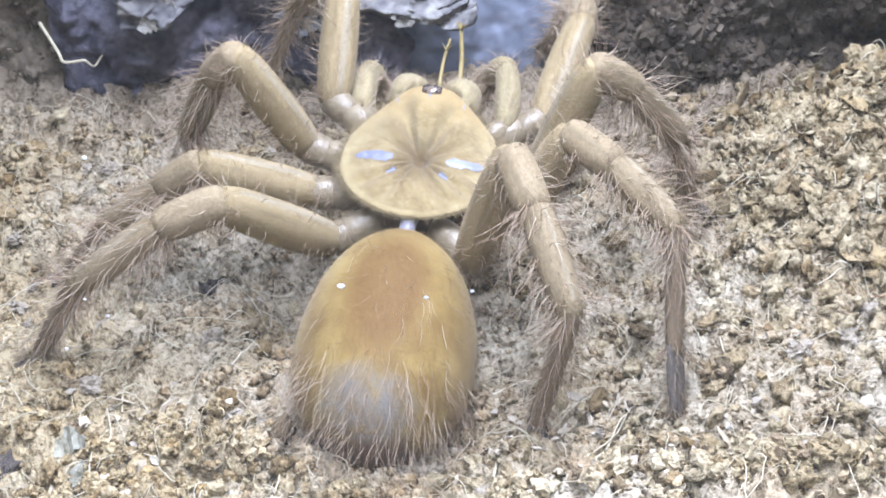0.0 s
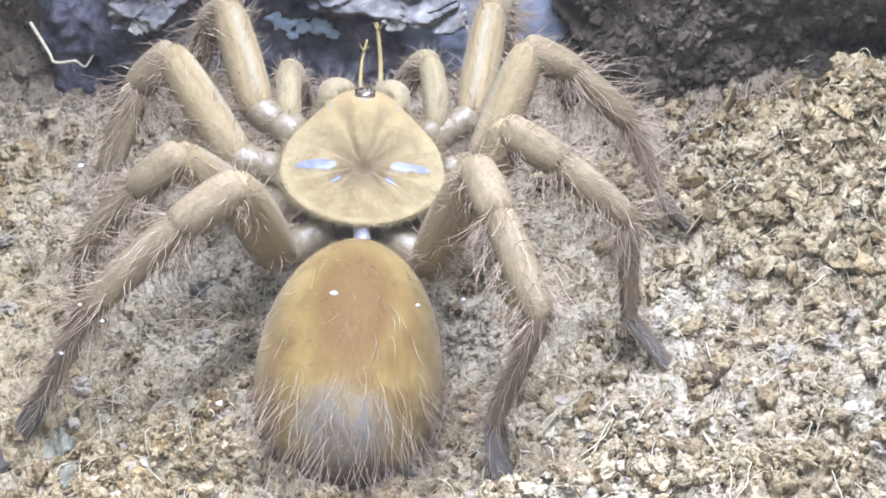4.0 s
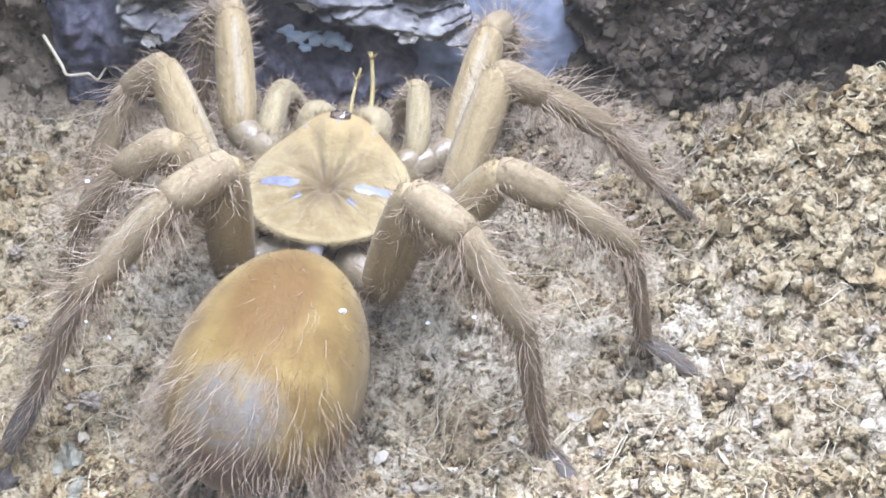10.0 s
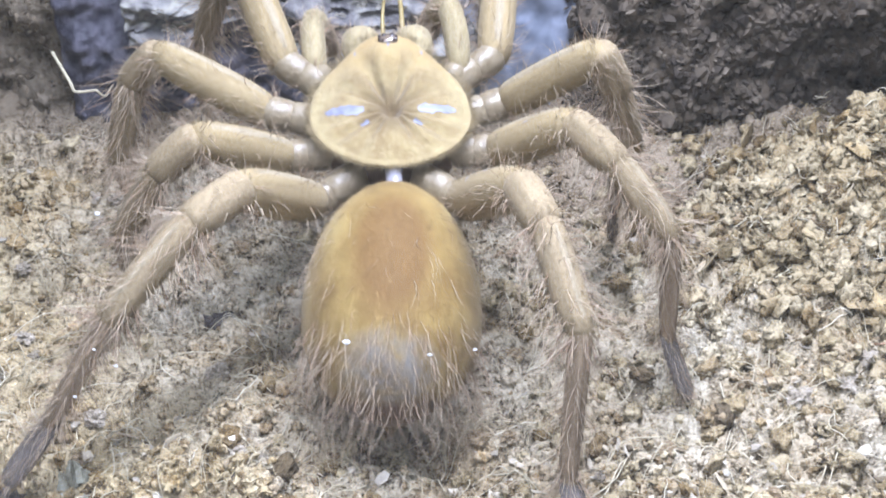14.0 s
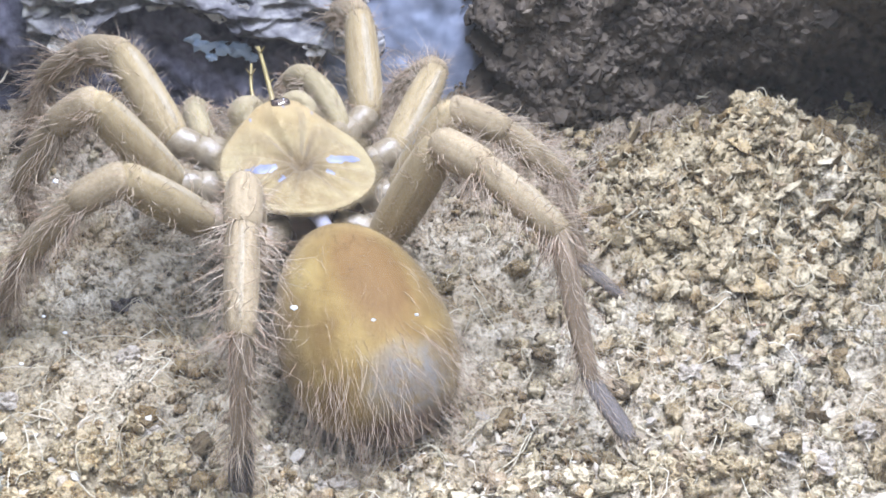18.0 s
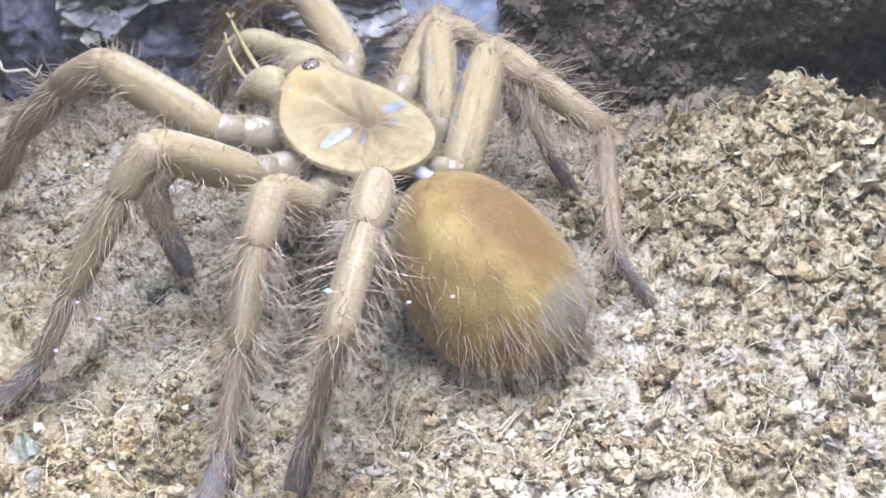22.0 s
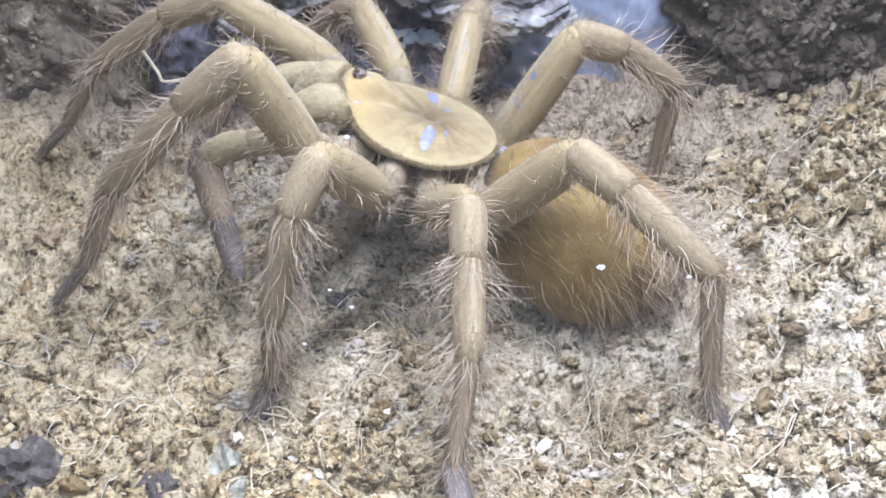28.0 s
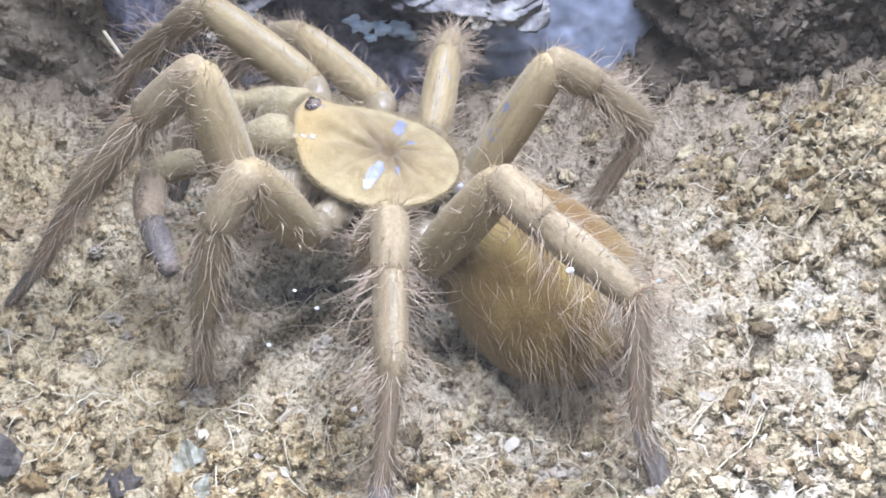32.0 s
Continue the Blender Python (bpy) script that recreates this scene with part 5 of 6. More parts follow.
leg('third_right', 1, (2.07, -0.47, -0.68), (2.33, 1.12, 1.63, 2.25, 1.20),
    swing=[(0, 134.4, -15.8), (1, 115.3, -9.9), (2, 124.6, -4.6), (2.5, 130, -9.5), (5, 113.9, -4.5), (6, 110.3, -6.7), (7, 113.6, -3.5), (8, 114.8, -2.8), (9, 116.1, -3.3), (10, 98, -1.5), (10.5, 95.5, -0.1), (11, 101.7, 0.1), (12, 110.7, -4.8), (13, 124.1, -6.5), (14, 139.4, -8.5), (16.5, 118.2, 2.6), (17, 118.2, 1.5), (18, 116.7, -5.5), (19, 125.7, -0.7), (20, 123.8, -8.3), (21, 97.1, -24.2), (22, 81, -42.3), (23, 92.9, -18), (24, 96.5, -6.1), (24.5, 103.2, -1.6), (25, 111.2, 6.9), (26, 104.4, -3.1), (29, 94.2, -12.1), (30, 88.7, -5.3), (31, 83.5, -5.4), (32, 82.3, -6.9)],
    lift=[(0, 76.6, 71.8), (1, 91.4, 88.2), (2, 97.5, 90.9), (2.5, 89.5, 88.1), (5, 76.7, 88.6), (6, 76.7, 91.4), (7, 77.9, 87.3), (8, 78.3, 85.9), (9, 67.8, 82.5), (10, 59.2, 75), (10.5, 56.8, 75.4), (11, 57.2, 71.2), (12, 49.4, 59.2), (13, 37.8, 49.8), (14, 46.4, 56), (16.5, 73.3, 91.9), (17, 68.3, 87.7), (18, 68.5, 83.7), (19, 72, 78.2), (20, 72.9, 76.7), (21, 76.7, 81.2), (22, 47.9, 75.4), (23, 29.8, 37.3), (24, 24.9, 39.9), (24.5, 28.1, 41.2), (25, 36.4, 46.7), (26, 36.3, 47), (29, 34.2, 39.7), (30, 22.8, 30.8), (31, 19.6, 34.5), (32, 19.2, 33.1)],
    bend=[(0, 11.4), (1, 10.8), (2, 16.7), (2.5, 13.9), (5, 10.7), (6, 11.3), (7, 13.8), (8, 14.4), (9, 7.2), (10, 13.4), (10.5, 11.1), (11, 14.7), (12, 15.8), (13, 13.8), (14, 15), (16.5, 11.2), (17, 11.9), (18, 17.4), (19, 20), (20, 25.2), (21, 28.2), (22, 26.3), (23, 14.6), (24, 16.8), (24.5, 16.7), (25, 19), (26, 20), (29, 17.6), (30, 12.9), (31, 15), (32, 14.4)],
    ankle=[(0, 58.3, -5), (1, 72.5, -35.6), (2, 63.5, -39.7), (2.5, 57.3, -36.6), (5, 52.4, -41), (6, 45.6, -35.3), (7, 49.2, -35.6), (8, 50.3, -34.9), (9, 50.9, -31.3), (10, 44.3, -43.1), (10.5, 46, -47.2), (11, 45.7, -43.8), (12, 46.5, -35.1), (13, 45, -35.1), (14, 49.3, -24.6), (16.5, 39.1, -24.4), (17, 37.8, -34.2), (18, 34.4, -31.5), (19, 41.3, -39.4), (20, 37.6, -21.2), (21, 42.8, -9.6), (22, 34.7, -10.9), (23, 31.1, -15.2), (24, 28.3, -14.6), (24.5, 27.5, -14.3), (25, 28.2, -13.4), (26, 30.3, -12), (29, 28.7, -13.1), (30, 23.2, -15.1), (31, 23.6, -14.4), (32, 23.9, -14.5)])
leg('rear_right', 1, (1.27, -1.65, -0.86), (2.96, 1.08, 1.91, 2.81, 1.23),
    swing=[(0, 149.3, -9.2), (1, 159, -6.1), (2, 163.2, -6.2), (2.5, 167, -10.8), (5, 156.7, -6.1), (6, 154.7, -5.7), (7, 148.4, -2.5), (8, 152.8, -2.8), (9, 156.2, -7.7), (10, 124.4, 3.6), (10.5, 126.1, 0.8), (11, 134.9, 0.3), (12, 136.3, 3.4), (13, 146.8, -0.8), (14, 165.4, -8.6), (16.5, 176.9, -7.7), (17, 177.8, -7.1), (18, 156.7, -5.6), (19, 156.3, -5.1), (20, 152.1, -7.3), (21, 130.3, -48.6), (22, 138.6, -55.9), (23, 159.5, 11.9), (24, 164.3, 18.7), (24.5, 188.5, 5.8), (25, 197.9, -9), (26, 146.3, 6.5), (29, 163, 1.2), (30, 150.4, -1.9), (31, 151.3, 4.3), (32, 148.4, 1.7)],
    lift=[(0, 82.2, 95.2), (1, 94.2, 85.3), (2, 92.8, 84.8), (2.5, 85.4, 88.2), (5, 77.7, 75.4), (6, 78.6, 73.4), (7, 77.7, 73.6), (8, 75.8, 67.8), (9, 66.9, 56.7), (10, 73.8, 82.4), (10.5, 74.8, 72.6), (11, 63.7, 56.6), (12, 50.7, 51.8), (13, 40.4, 48.1), (14, 49.1, 41), (16.5, 55.5, 49), (17, 61.6, 48.4), (18, 72.4, 66.3), (19, 73, 69.6), (20, 92.1, 70.6), (21, 90.7, 97.5), (22, 79.4, 104.7), (23, 96.2, 101.8), (24, 89.6, 82.9), (24.5, 84.5, 72.6), (25, 73.6, 66.7), (26, 89.8, 79.1), (29, 68.8, 82.2), (30, 69, 88.1), (31, 76.4, 93.1), (32, 72.4, 95.2)],
    bend=[(0, 9.5), (1, 18.7), (2, 15.6), (2.5, 12.3), (5, 8.5), (6, 13.9), (7, 21.8), (8, 18.1), (9, 19), (10, 37.1), (10.5, 43.6), (11, 31.7), (12, 23.1), (13, 13.4), (14, 24.5), (16.5, 20.2), (17, 15.4), (18, 13.3), (19, 11.9), (20, 14.6), (21, 9.1), (22, 5.7), (23, 4.4), (24, 16.3), (24.5, 13.5), (25, 11.5), (26, 19.3), (29, 12.9), (30, 9.5), (31, 11.8), (32, 11.2)],
    ankle=[(0, 65, -52), (1, 73.5, -52), (2, 74.5, -52), (2.5, 80.5, -52), (5, 78.7, -52), (6, 80.9, -52), (7, 75.4, -52), (8, 83.8, -52), (9, 73.6, -52), (10, 31.6, -52), (10.5, 40.7, -52), (11, 49, -52), (12, 54.8, -52), (13, 59, -52), (14, 49.9, -52), (16.5, 66.5, -18), (17, 63.2, 16.3), (18, 49.6, -29.5), (19, 48.4, -26.2), (20, 50.5, -2.3), (21, 56.5, -28.7), (22, 52.4, -33.7), (23, 62, -13.9), (24, 62, -7.7), (24.5, 62.8, -12.9), (25, 59, -24.3), (26, 50.6, -5.2), (29, 60.5, -52), (30, 73.5, -52), (31, 59.3, -52), (32, 70.5, -52)])

palp(-1, [(0, 7, -11, -6, 46, 20, 35), (6, 2, -11, 3, 48, 22, 35), (9, 2, -11, 4, 48, 22, 35), (14, 2, -12, 3, 48, 22, 35), (19, 0, -30, -10, 36, 38, 35),
          (22, 42, 6, -37, 20, 49, 9), (23, 31, 4, -42, 22, 45, 3), (24, 8, 24, -30, 29, 62, 3), (26, 7, 19, -8, 26, 73, 4), (29, -16, 28, -19, 24, 84, 2),
          (30, -11, 35, -11, 31, 83, 5), (31, -26, 64, -19, 42, 76, 14), (32, -30, 68, -22, 42, 79, 17)])
palp(1, [(0, -10, 23, 14, 63, 29, 35), (6, -10, 12, 23, 70, 24, 35), (9, -10, 13, 22, 69, 24, 35), (14, -10, 12, 22, 68, 26, 35), (19, -14, 6, 14, 42, 42, 25),
         (22, -19, 0, 6, 16, 56, 12), (24, -21, -1, 2, 10, 60, 10), (27, -20, 0, -2, 11, 60, 10), (30, -19, 1, -6, 10, 60, 10), (32, -19, 1, -5, 11, 59, 10)])


# ---- loose pieces on the ground ----
def chunk(rng, flat=0.7):
    """A small irregular crumb of 20 triangles."""
    p = (1 + 5 ** 0.5) / 2
    v = np.array([(-1, p, 0), (1, p, 0), (-1, -p, 0), (1, -p, 0), (0, -1, p), (0, 1, p), (0, -1, -p), (0, 1, -p), (p, 0, -1), (p, 0, 1), (-p, 0, -1), (-p, 0, 1)]) / 1.9
    v = v * rng.uniform(0.6, 1.35, (12, 1)) * [rng.uniform(0.8, 1.3), rng.uniform(0.6, 1.0), flat * rng.uniform(0.7, 1.2)]
    f = np.array([(0, 11, 5), (0, 5, 1), (0, 1, 7), (0, 7, 10), (0, 10, 11), (1, 5, 9), (5, 11, 4), (11, 10, 2), (10, 7, 6), (7, 1, 8),
                  (3, 9, 4), (3, 4, 2), (3, 2, 6), (3, 6, 8), (3, 8, 9), (4, 9, 5), (2, 4, 11), (6, 2, 10), (8, 6, 7), (9, 8, 1)])
    return v, f


rng = np.random.default_rng(11)
KINDS = [chunk(rng, fl) for fl in (0.7, 0.8, 0.5, 0.9, 0.35, 0.6, 0.75, 0.25)]
ROUND = len(KINDS)
KINDS += [(v * [1.7, 0.5, 0.5], f) for v, f in (chunk(rng, 0.5), chunk(rng, 0.4), chunk(rng, 0.6))]
KINDS += [(v * [1.5, 1.2, 0.35], f) for v, f in (chunk(rng, 0.5), chunk(rng, 0.5))]


def lumpy(rng, flat, fine=2):
    """A rough clod of 80 or 320 triangles."""
    bm = bmesh.new()
    bmesh.ops.create_icosphere(bm, subdivisions=fine, radius=1)
    off = Vector(rng.uniform(0, 50, 3))
    v = []
    for p in bm.verts:
        n = noise.noise(Vector(p.co) * 1.9 + off) + 0.8 * noise.noise(Vector(p.co) * 4.3 + off)
        if fine > 2:
            n += 0.55 * noise.noise(Vector(p.co) * 9.5 + off)
        v.append(Vector(p.co) * max(0.35, 1 + 0.62 * n + rng.uniform(-0.12, 0.12)))
    f = [[q.index for q in face.verts] for face in bm.faces]
    bm.free()
    return np.array(v) * [rng.uniform(0.8, 1.35), rng.uniform(0.7, 1.0), flat], np.array(f)


LUMPS = [lumpy(rng, fl) for fl in (0.6, 0.8, 0.5, 0.9, 0.7, 0.65, 0.85, 0.45, 0.75)]
ROUGH = [lumpy(rng, fl, 3) for fl in (0.6, 0.8, 0.5, 0.7, 0.9, 0.65)]
FLAKY = [(v * [1.3, 1.0, 0.5], f) for v, f in LUMPS]


def turns(rng, n, tip):
    a, b, c = rng.uniform(0, 6.283, n), rng.normal(size=n) * tip, rng.normal(size=n) * tip
    ca, sa, cb, sb, cc, sc = np.cos(a), np.sin(a), np.cos(b), np.sin(b), np.cos(c), np.sin(c)
    m = np.zeros((n, 3, 3))
    m[:, 0, 0], m[:, 0, 1], m[:, 0, 2] = ca * cb, ca * sb * sc - sa * cc, ca * sb * cc + sa * sc
    m[:, 1, 0], m[:, 1, 1], m[:, 1, 2] = sa * cb, sa * sb * sc + ca * cc, sa * sb * cc - ca * sc
    m[:, 2, 0], m[:, 2, 1], m[:, 2, 2] = -sb, cb * sc, cb * cc
    return m


def scatter(rng, at, sizes, tip=0.6, kinds=None, shapes=KINDS):
    vs, fs, base = [], [], 0
    kind = rng.integers(0, kinds or len(shapes), len(at))
    for k, (v, f) in enumerate(shapes):
        sel = np.flatnonzero(kind == k)
        if not len(sel):
            continue
        w = np.einsum("nij,vj->nvi", turns(rng, len(sel), tip), v) * sizes[sel][:, None, None] + at[sel][:, None]
        vs.append(w.reshape(-1, 3))
        fs.append((f[None] + base + (np.arange(len(sel)) * len(v))[:, None, None]).reshape(-1, 3))
        base += len(sel) * len(v)
    return np.concatenate(vs), np.concatenate(fs)


def spots(rng, n, x0, x1, y0, y1, gain=0.0):
    x, y = rng.uniform(x0, x1, n * 2), rng.uniform(y0, y1, n * 2)
    w = 0.5 + fbm(x / 1.4, y / 1.4, 77, 3) + gain * np.exp(-(((x - 9) / 3.2) ** 2 + ((y - 3.2) / 2.6) ** 2))
    order = np.argsort(-(w + rng.uniform(-0.45, 0.45, n * 2)))[:n]
    return x[order], y[order]


n = 21000
x, y = spots(rng, n, -14.5, 13.5, -8, 8.5, 0.3)
s = rng.uniform(0.022, 0.062, n)
v, f = scatter(rng, np.stack([x, y, ground_height(x, y) + s * 0.4], 1), s, 0.9)
thing("soil_crumbs", "fine pale brown soil crumbs", "soil", kind="stuff", data=mesh_of("soil_crumbs", v, f, m_crumb, False))


def clusters(rng, x, y, each, reach, lo, hi, shapes=LUMPS):
    """Crumbs stuck together in clods round the given spots."""
    n = len(x) * each
    cx, cy = np.repeat(x, each), np.repeat(y, each)
    big = np.repeat(rng.uniform(0.6, 1.25, len(x)), each) * reach
    a, d = rng.uniform(0, 6.283, n), np.sqrt(rng.uniform(0, 1, n))
    s = rng.uniform(lo, hi, n)
    px, py = cx + big * d * np.cos(a), cy + big * d * np.sin(a)
    pz = np.repeat(ground_height(x, y), each) * 0.5 + ground_height(px, py) * 0.5 + big * 0.75 * (1 - d * d) * rng.uniform(0.2, 1.0, n)
    return scatter(rng, np.stack([px, py, pz], 1), s, 1.0, None, shapes)


x, y = spots(rng, 580, -13, 12.5, -7.8, 7.5, 0.0)
v, f = clusters(rng, x, y, 7, 0.21, 0.045, 0.125)
thing("soil_crumbs", "coarse cream and brown soil crumbs", "soil", kind="stuff", data=mesh_of("soil_crumbs", v, f, m_crumb))

x, y = np.r_[rng.normal(-5.6, 1.3, 90), rng.uniform(-0.6, 6.5, 110)], np.r_[rng.normal(-5.3, 0.7, 90), rng.normal(-7.1, 0.25, 110)]
v, f = clusters(rng, x, y, 12, 0.28, 0.05, 0.15)
thing("soil_crumbs", "golden crumbly clods near the front", "soil", kind="stuff", data=mesh_of("soil_crumbs", v, f, m_heap, False))

# larger aggregates, sparse on the fine soil round the middle
n = 6400
x, y = rng.uniform(-13, 12.5, n), rng.uniform(-7.8, 7.5, n)
w = 0.16 + 0.5 * step(1.5, 4.5, x) + 0.5 * step(-4.0, -5.6, y) + 0.25 * step(-6.5, -9, x) + 0.9 * fbm(x / 1.1, y / 1.1, 131, 3)
keep = rng.uniform(size=n) < np.clip(w, 0.02, 1)
x, y = x[keep], y[keep]
s = 0.055 + 0.17 * rng.uniform(size=len(x)) ** 2.6
at = np.stack([x, y, ground_height(x, y) + s * 0.25], 1)
for big, shapes, label in ((s < 0.11, LUMPS, "crumbly cream and tan soil aggregates"), (s >= 0.11, ROUGH, "large rough tan soil aggregates")):
    v, f = scatter(rng, at[big], s[big], 0.7, None, shapes)
    thing("soil_clods", label, "soil", kind="stuff", data=mesh_of("soil_clods", v, f, m_heap))

# the clods of the heap beside the spider
x, y = rng.normal(8.8, 1.9, 300), rng.normal(3.2, 1.8, 300)
v, f = clusters(rng, x, y, 8, 0.38, 0.08, 0.22, FLAKY)
hv, hf = clusters(rng, rng.normal(8.8, 1.8, 130), rng.normal(3.2, 1.7, 130), 4, 0.34, 0.13, 0.27, ROUGH)
v, f = np.r_[v, hv], np.r_[f, hf + len(v)]
thing("heap_clods", "heap of crumbly pale brown soil clods", "soil", kind="stuff", data=mesh_of("heap_clods", v, f, m_heap))
n = 900
x, y = rng.normal(8.9, 1.9, n), rng.normal(3.2, 1.8, n)
s = rng.uniform(0.07, 0.24, n)
v, f = scatter(rng, np.stack([x, y, ground_height(x, y) + 0.10 + s * rng.uniform(0, 1.2, n)], 1), s, 0.9, None, KINDS[-2:] + KINDS[4:6])
thing("soil_flakes", "crisp olive-tan flakes of crusted soil on the heap", "soil", kind="stuff", data=mesh_of("soil_flakes", v, f, m_heap, False))
n = 5000
x, y = rng.normal(9.0, 2.1, n), rng.normal(3.2, 1.9, n)
s = rng.uniform(0.02, 0.05, n)
v, f = scatter(rng, np.stack([x, y, ground_height(x, y) + s * rng.uniform(0, 2.5, n)], 1), s, 1.2)
thing("heap_crumbs", "fine pale crumbs over the soil heap", "soil", kind="stuff", data=mesh_of("heap_crumbs", v, f, m_heap, False))

n = 7000
x, z = rng.uniform(1.9, 15, n), rng.uniform(0, 7.0, n)
y = 7.6 + 0.95 * fbm(x / 1.6, z / 1.6, 40, 5) + 0.21 * fbm(x / 0.5, z / 0.5, 47, 3)
lean = x - 2.2 - 0.28 * (z - 3.5) - 1.2 * fbm(z / 0.9, z * 0, 43, 3)
y = y + 3.2 * (1 - step(0.0, 1.3, lean)) - 1.1 * step(6.8, 11.0, x) * np.clip(z - 2.4, 0, 6)
s = rng.uniform(0.045, 0.16, n) * np.where(rng.uniform(size=n) < 0.08, 1.7, 1.0)
v, f = scatter(rng, np.stack([x, y - 0.03, z], 1), s, 2.0, ROUND)
thing("peat_crumbs", "dark peat crumbs on the rear bank", "soil", kind="stuff", data=mesh_of("peat_crumbs", v, f, m_bankcrumb, False))
n = 1700
x, z = rng.uniform(-16, -11.3, n), rng.uniform(0, 6.5, n)
y = 10.2 + 1.0 * fbm(x / 1.6, z / 1.6, 45, 5) + 0.22 * fbm(x / 0.5, z / 0.5, 52, 3)
s = rng.uniform(0.04, 0.15, n)
v, f = scatter(rng, np.stack([x, y + 0.02, z], 1), s, 2.0, ROUND)
thing("peat_crumbs", "brown peat crumbs in the rear corner", "soil", kind="stuff", data=mesh_of("peat_crumbs", v, f, m_cornercrumb, False))


def fibre_rows(rng, n, x0, x1, y0, y1, lo, hi, r0, r1, segs=7):
    x, y, a = rng.uniform(x0, x1, n), rng.uniform(y0, y1, n), rng.uniform(0, 6.283, n)
    length, bow, r = rng.uniform(lo, hi, n), rng.normal(size=n) * 0.9, rng.uniform(r0, r1, n)
    arch, px, py = np.abs(rng.normal(size=n)) * 0.15, [], []
    for i in range(segs + 1):
        px.append(x)
        py.append(y)
        a = a + bow / segs + rng.normal(size=n) * 0.25
        x, y = x + np.cos(a) * length / segs, y + np.sin(a) * length / segs
    px, py = np.array(px), np.array(py)
    pz = ground_height(px, py)
    pz[1:-1] = (pz[:-2] + pz[1:-1] + pz[2:]) / 3
    pz = pz + 0.07 + arch * np.sin(math.pi * np.linspace(0, 1, segs + 1))[:, None]
    vs, fs, base = [], [], 0
    for k in range(n):
        v, f = tube(np.stack([px[:, k], py[:, k], pz[:, k]], 1), r[k], 3)
        vs.append(v)
        fs.append(f + base)
        base += len(v)
    return np.concatenate(vs), np.concatenate(fs)


def tube(pts, r, sides=4):
    p = np.array(pts)
    d = np.gradient(p, axis=0)
    d /= np.linalg.norm(d, axis=1, keepdims=True) + 1e-9
    u = np.cross(d, (0.1, 0.2, 1.0))
    u /= np.linalg.norm(u, axis=1, keepdims=True) + 1e-9
    w = np.cross(d, u)
    n = len(p)
    taper = r * (1 - 0.5 * np.linspace(0, 1, n))[:, None]
    v = np.concatenate([(p + taper * (math.cos(k * 2 * math.pi / sides) * u + math.sin(k * 2 * math.pi / sides) * w))[:, None] for k in range(sides)], 1).reshape(-1, 3)
    f = []
    for i in range(n - 1):
        for k in range(sides):
            f.append((i * sides + k, i * sides + (k + 1) % sides, (i + 1) * sides + (k + 1) % sides, (i + 1) * sides + k))
    return v, np.array(f)


v, f = fibre_rows(rng, 1500, -13, 13, -8, 8, 0.3, 1.3, 0.005, 0.011)
thing("root_fibres", "fine pale root fibres strewn over the soil", "roots", kind="stuff", data=mesh_of("root_fibres", v, f, m_fibre))
v, f = fibre_rows(rng, 620, -12, 11, -7.4, 6, 0.5, 1.7, 0.012, 0.022)
thing("root_fibres", "stouter cream root fibres strewn over the soil", "roots", kind="stuff", data=mesh_of("root_fibres", v, f, m_fibre))
v, f = fibre_rows(rng, 700, 5.5, 12, 0.5, 6.5, 0.3, 1.4, 0.007, 0.018)
thing("root_fibres", "pale root fibres tangled in the heap", "roots", kind="stuff", data=mesh_of("root_fibres", v, f, m_fibre))


# ---- single things on the ground ----
def smooth_line(points, per=6):
    p = np.array(points, float)
    p = np.r_[[2 * p[0] - p[1]], p, [2 * p[-1] - p[-2]]]
    out = []
    for i in range(1, len(p) - 2):
        for s in np.arange(per) / per:
            a, b, c, d = p[i - 1], p[i], p[i + 1], p[i + 2]
            out.append(0.5 * (2 * b + (c - a) * s + (2 * a - 5 * b + 4 * c - d) * s * s + (3 * b - a - 3 * c + d) * s**3))
    return np.array(out + [p[-2]])


def root(points, r, lift=0.07):
    """A pale root lying over the soil through the given spots."""
    p = smooth_line(points)
    s = np.linspace(0, 1, len(p))
    z = ground_height(p[:, 0], p[:, 1])
    z = np.convolve(np.pad(z, 2, mode="edge"), np.ones(5) / 5, "valid") + lift + 0.10 * np.sin(math.pi * s)
    v, f = tube(np.c_[p, z], r * 1.25, 6)
    return thing("root_fibre", "thin pale cream root lying curled on the soil", "root", "roots on the soil", data=mesh_of("root_fibre", v, f, m_fibre))


root([(-6.88, -4.50), (-6.75, -5.37), (-6.68, -6.02)], 0.018)
root([(-6.85, -3.80), (-6.60, -4.45), (-6.58, -4.89), (-6.65, -5.23)], 0.014)
root([(-6.62, -3.72), (-6.66, -3.17), (-6.30, -3.13), (-6.03, -3.19), (-5.51, -3.43)], 0.013)
root([(-6.50, -4.92), (-5.76, -5.15), (-5.10, -5.51), (-4.37, -5.38), (-3.47, -5.10)], 0.014)
root([(-5.23, -4.92), (-4.91, -5.27), (-4.76, -5.46)], 0.016)
root([(-3.46, -4.93), (-3.44, -5.70), (-3.65, -6.26)], 0.016)
root([(-5.62, -3.86), (-5.52, -3.63), (-5.22, -3.61)], 0.013)
root([(-5.94, -4.00), (-5.65, -3.97), (-5.27, -4.17)], 0.012)
root([(-8.64, -4.39), (-8.19, -4.23), (-7.75, -4.04)], 0.014)
root([(1.73, -5.08), (2.18, -4.52), (2.52, -3.84), (2.88, -3.38)], 0.017)
root([(3.91, -3.81), (4.06, -3.48), (4.55, -3.15), (4.69, -2.92)], 0.015)
root([(0.27, -4.77), (0.24, -5.32), (0.58, -5.45), (0.98, -5.21), (1.30, -5.43), (1.29, -5.75)], 0.024)
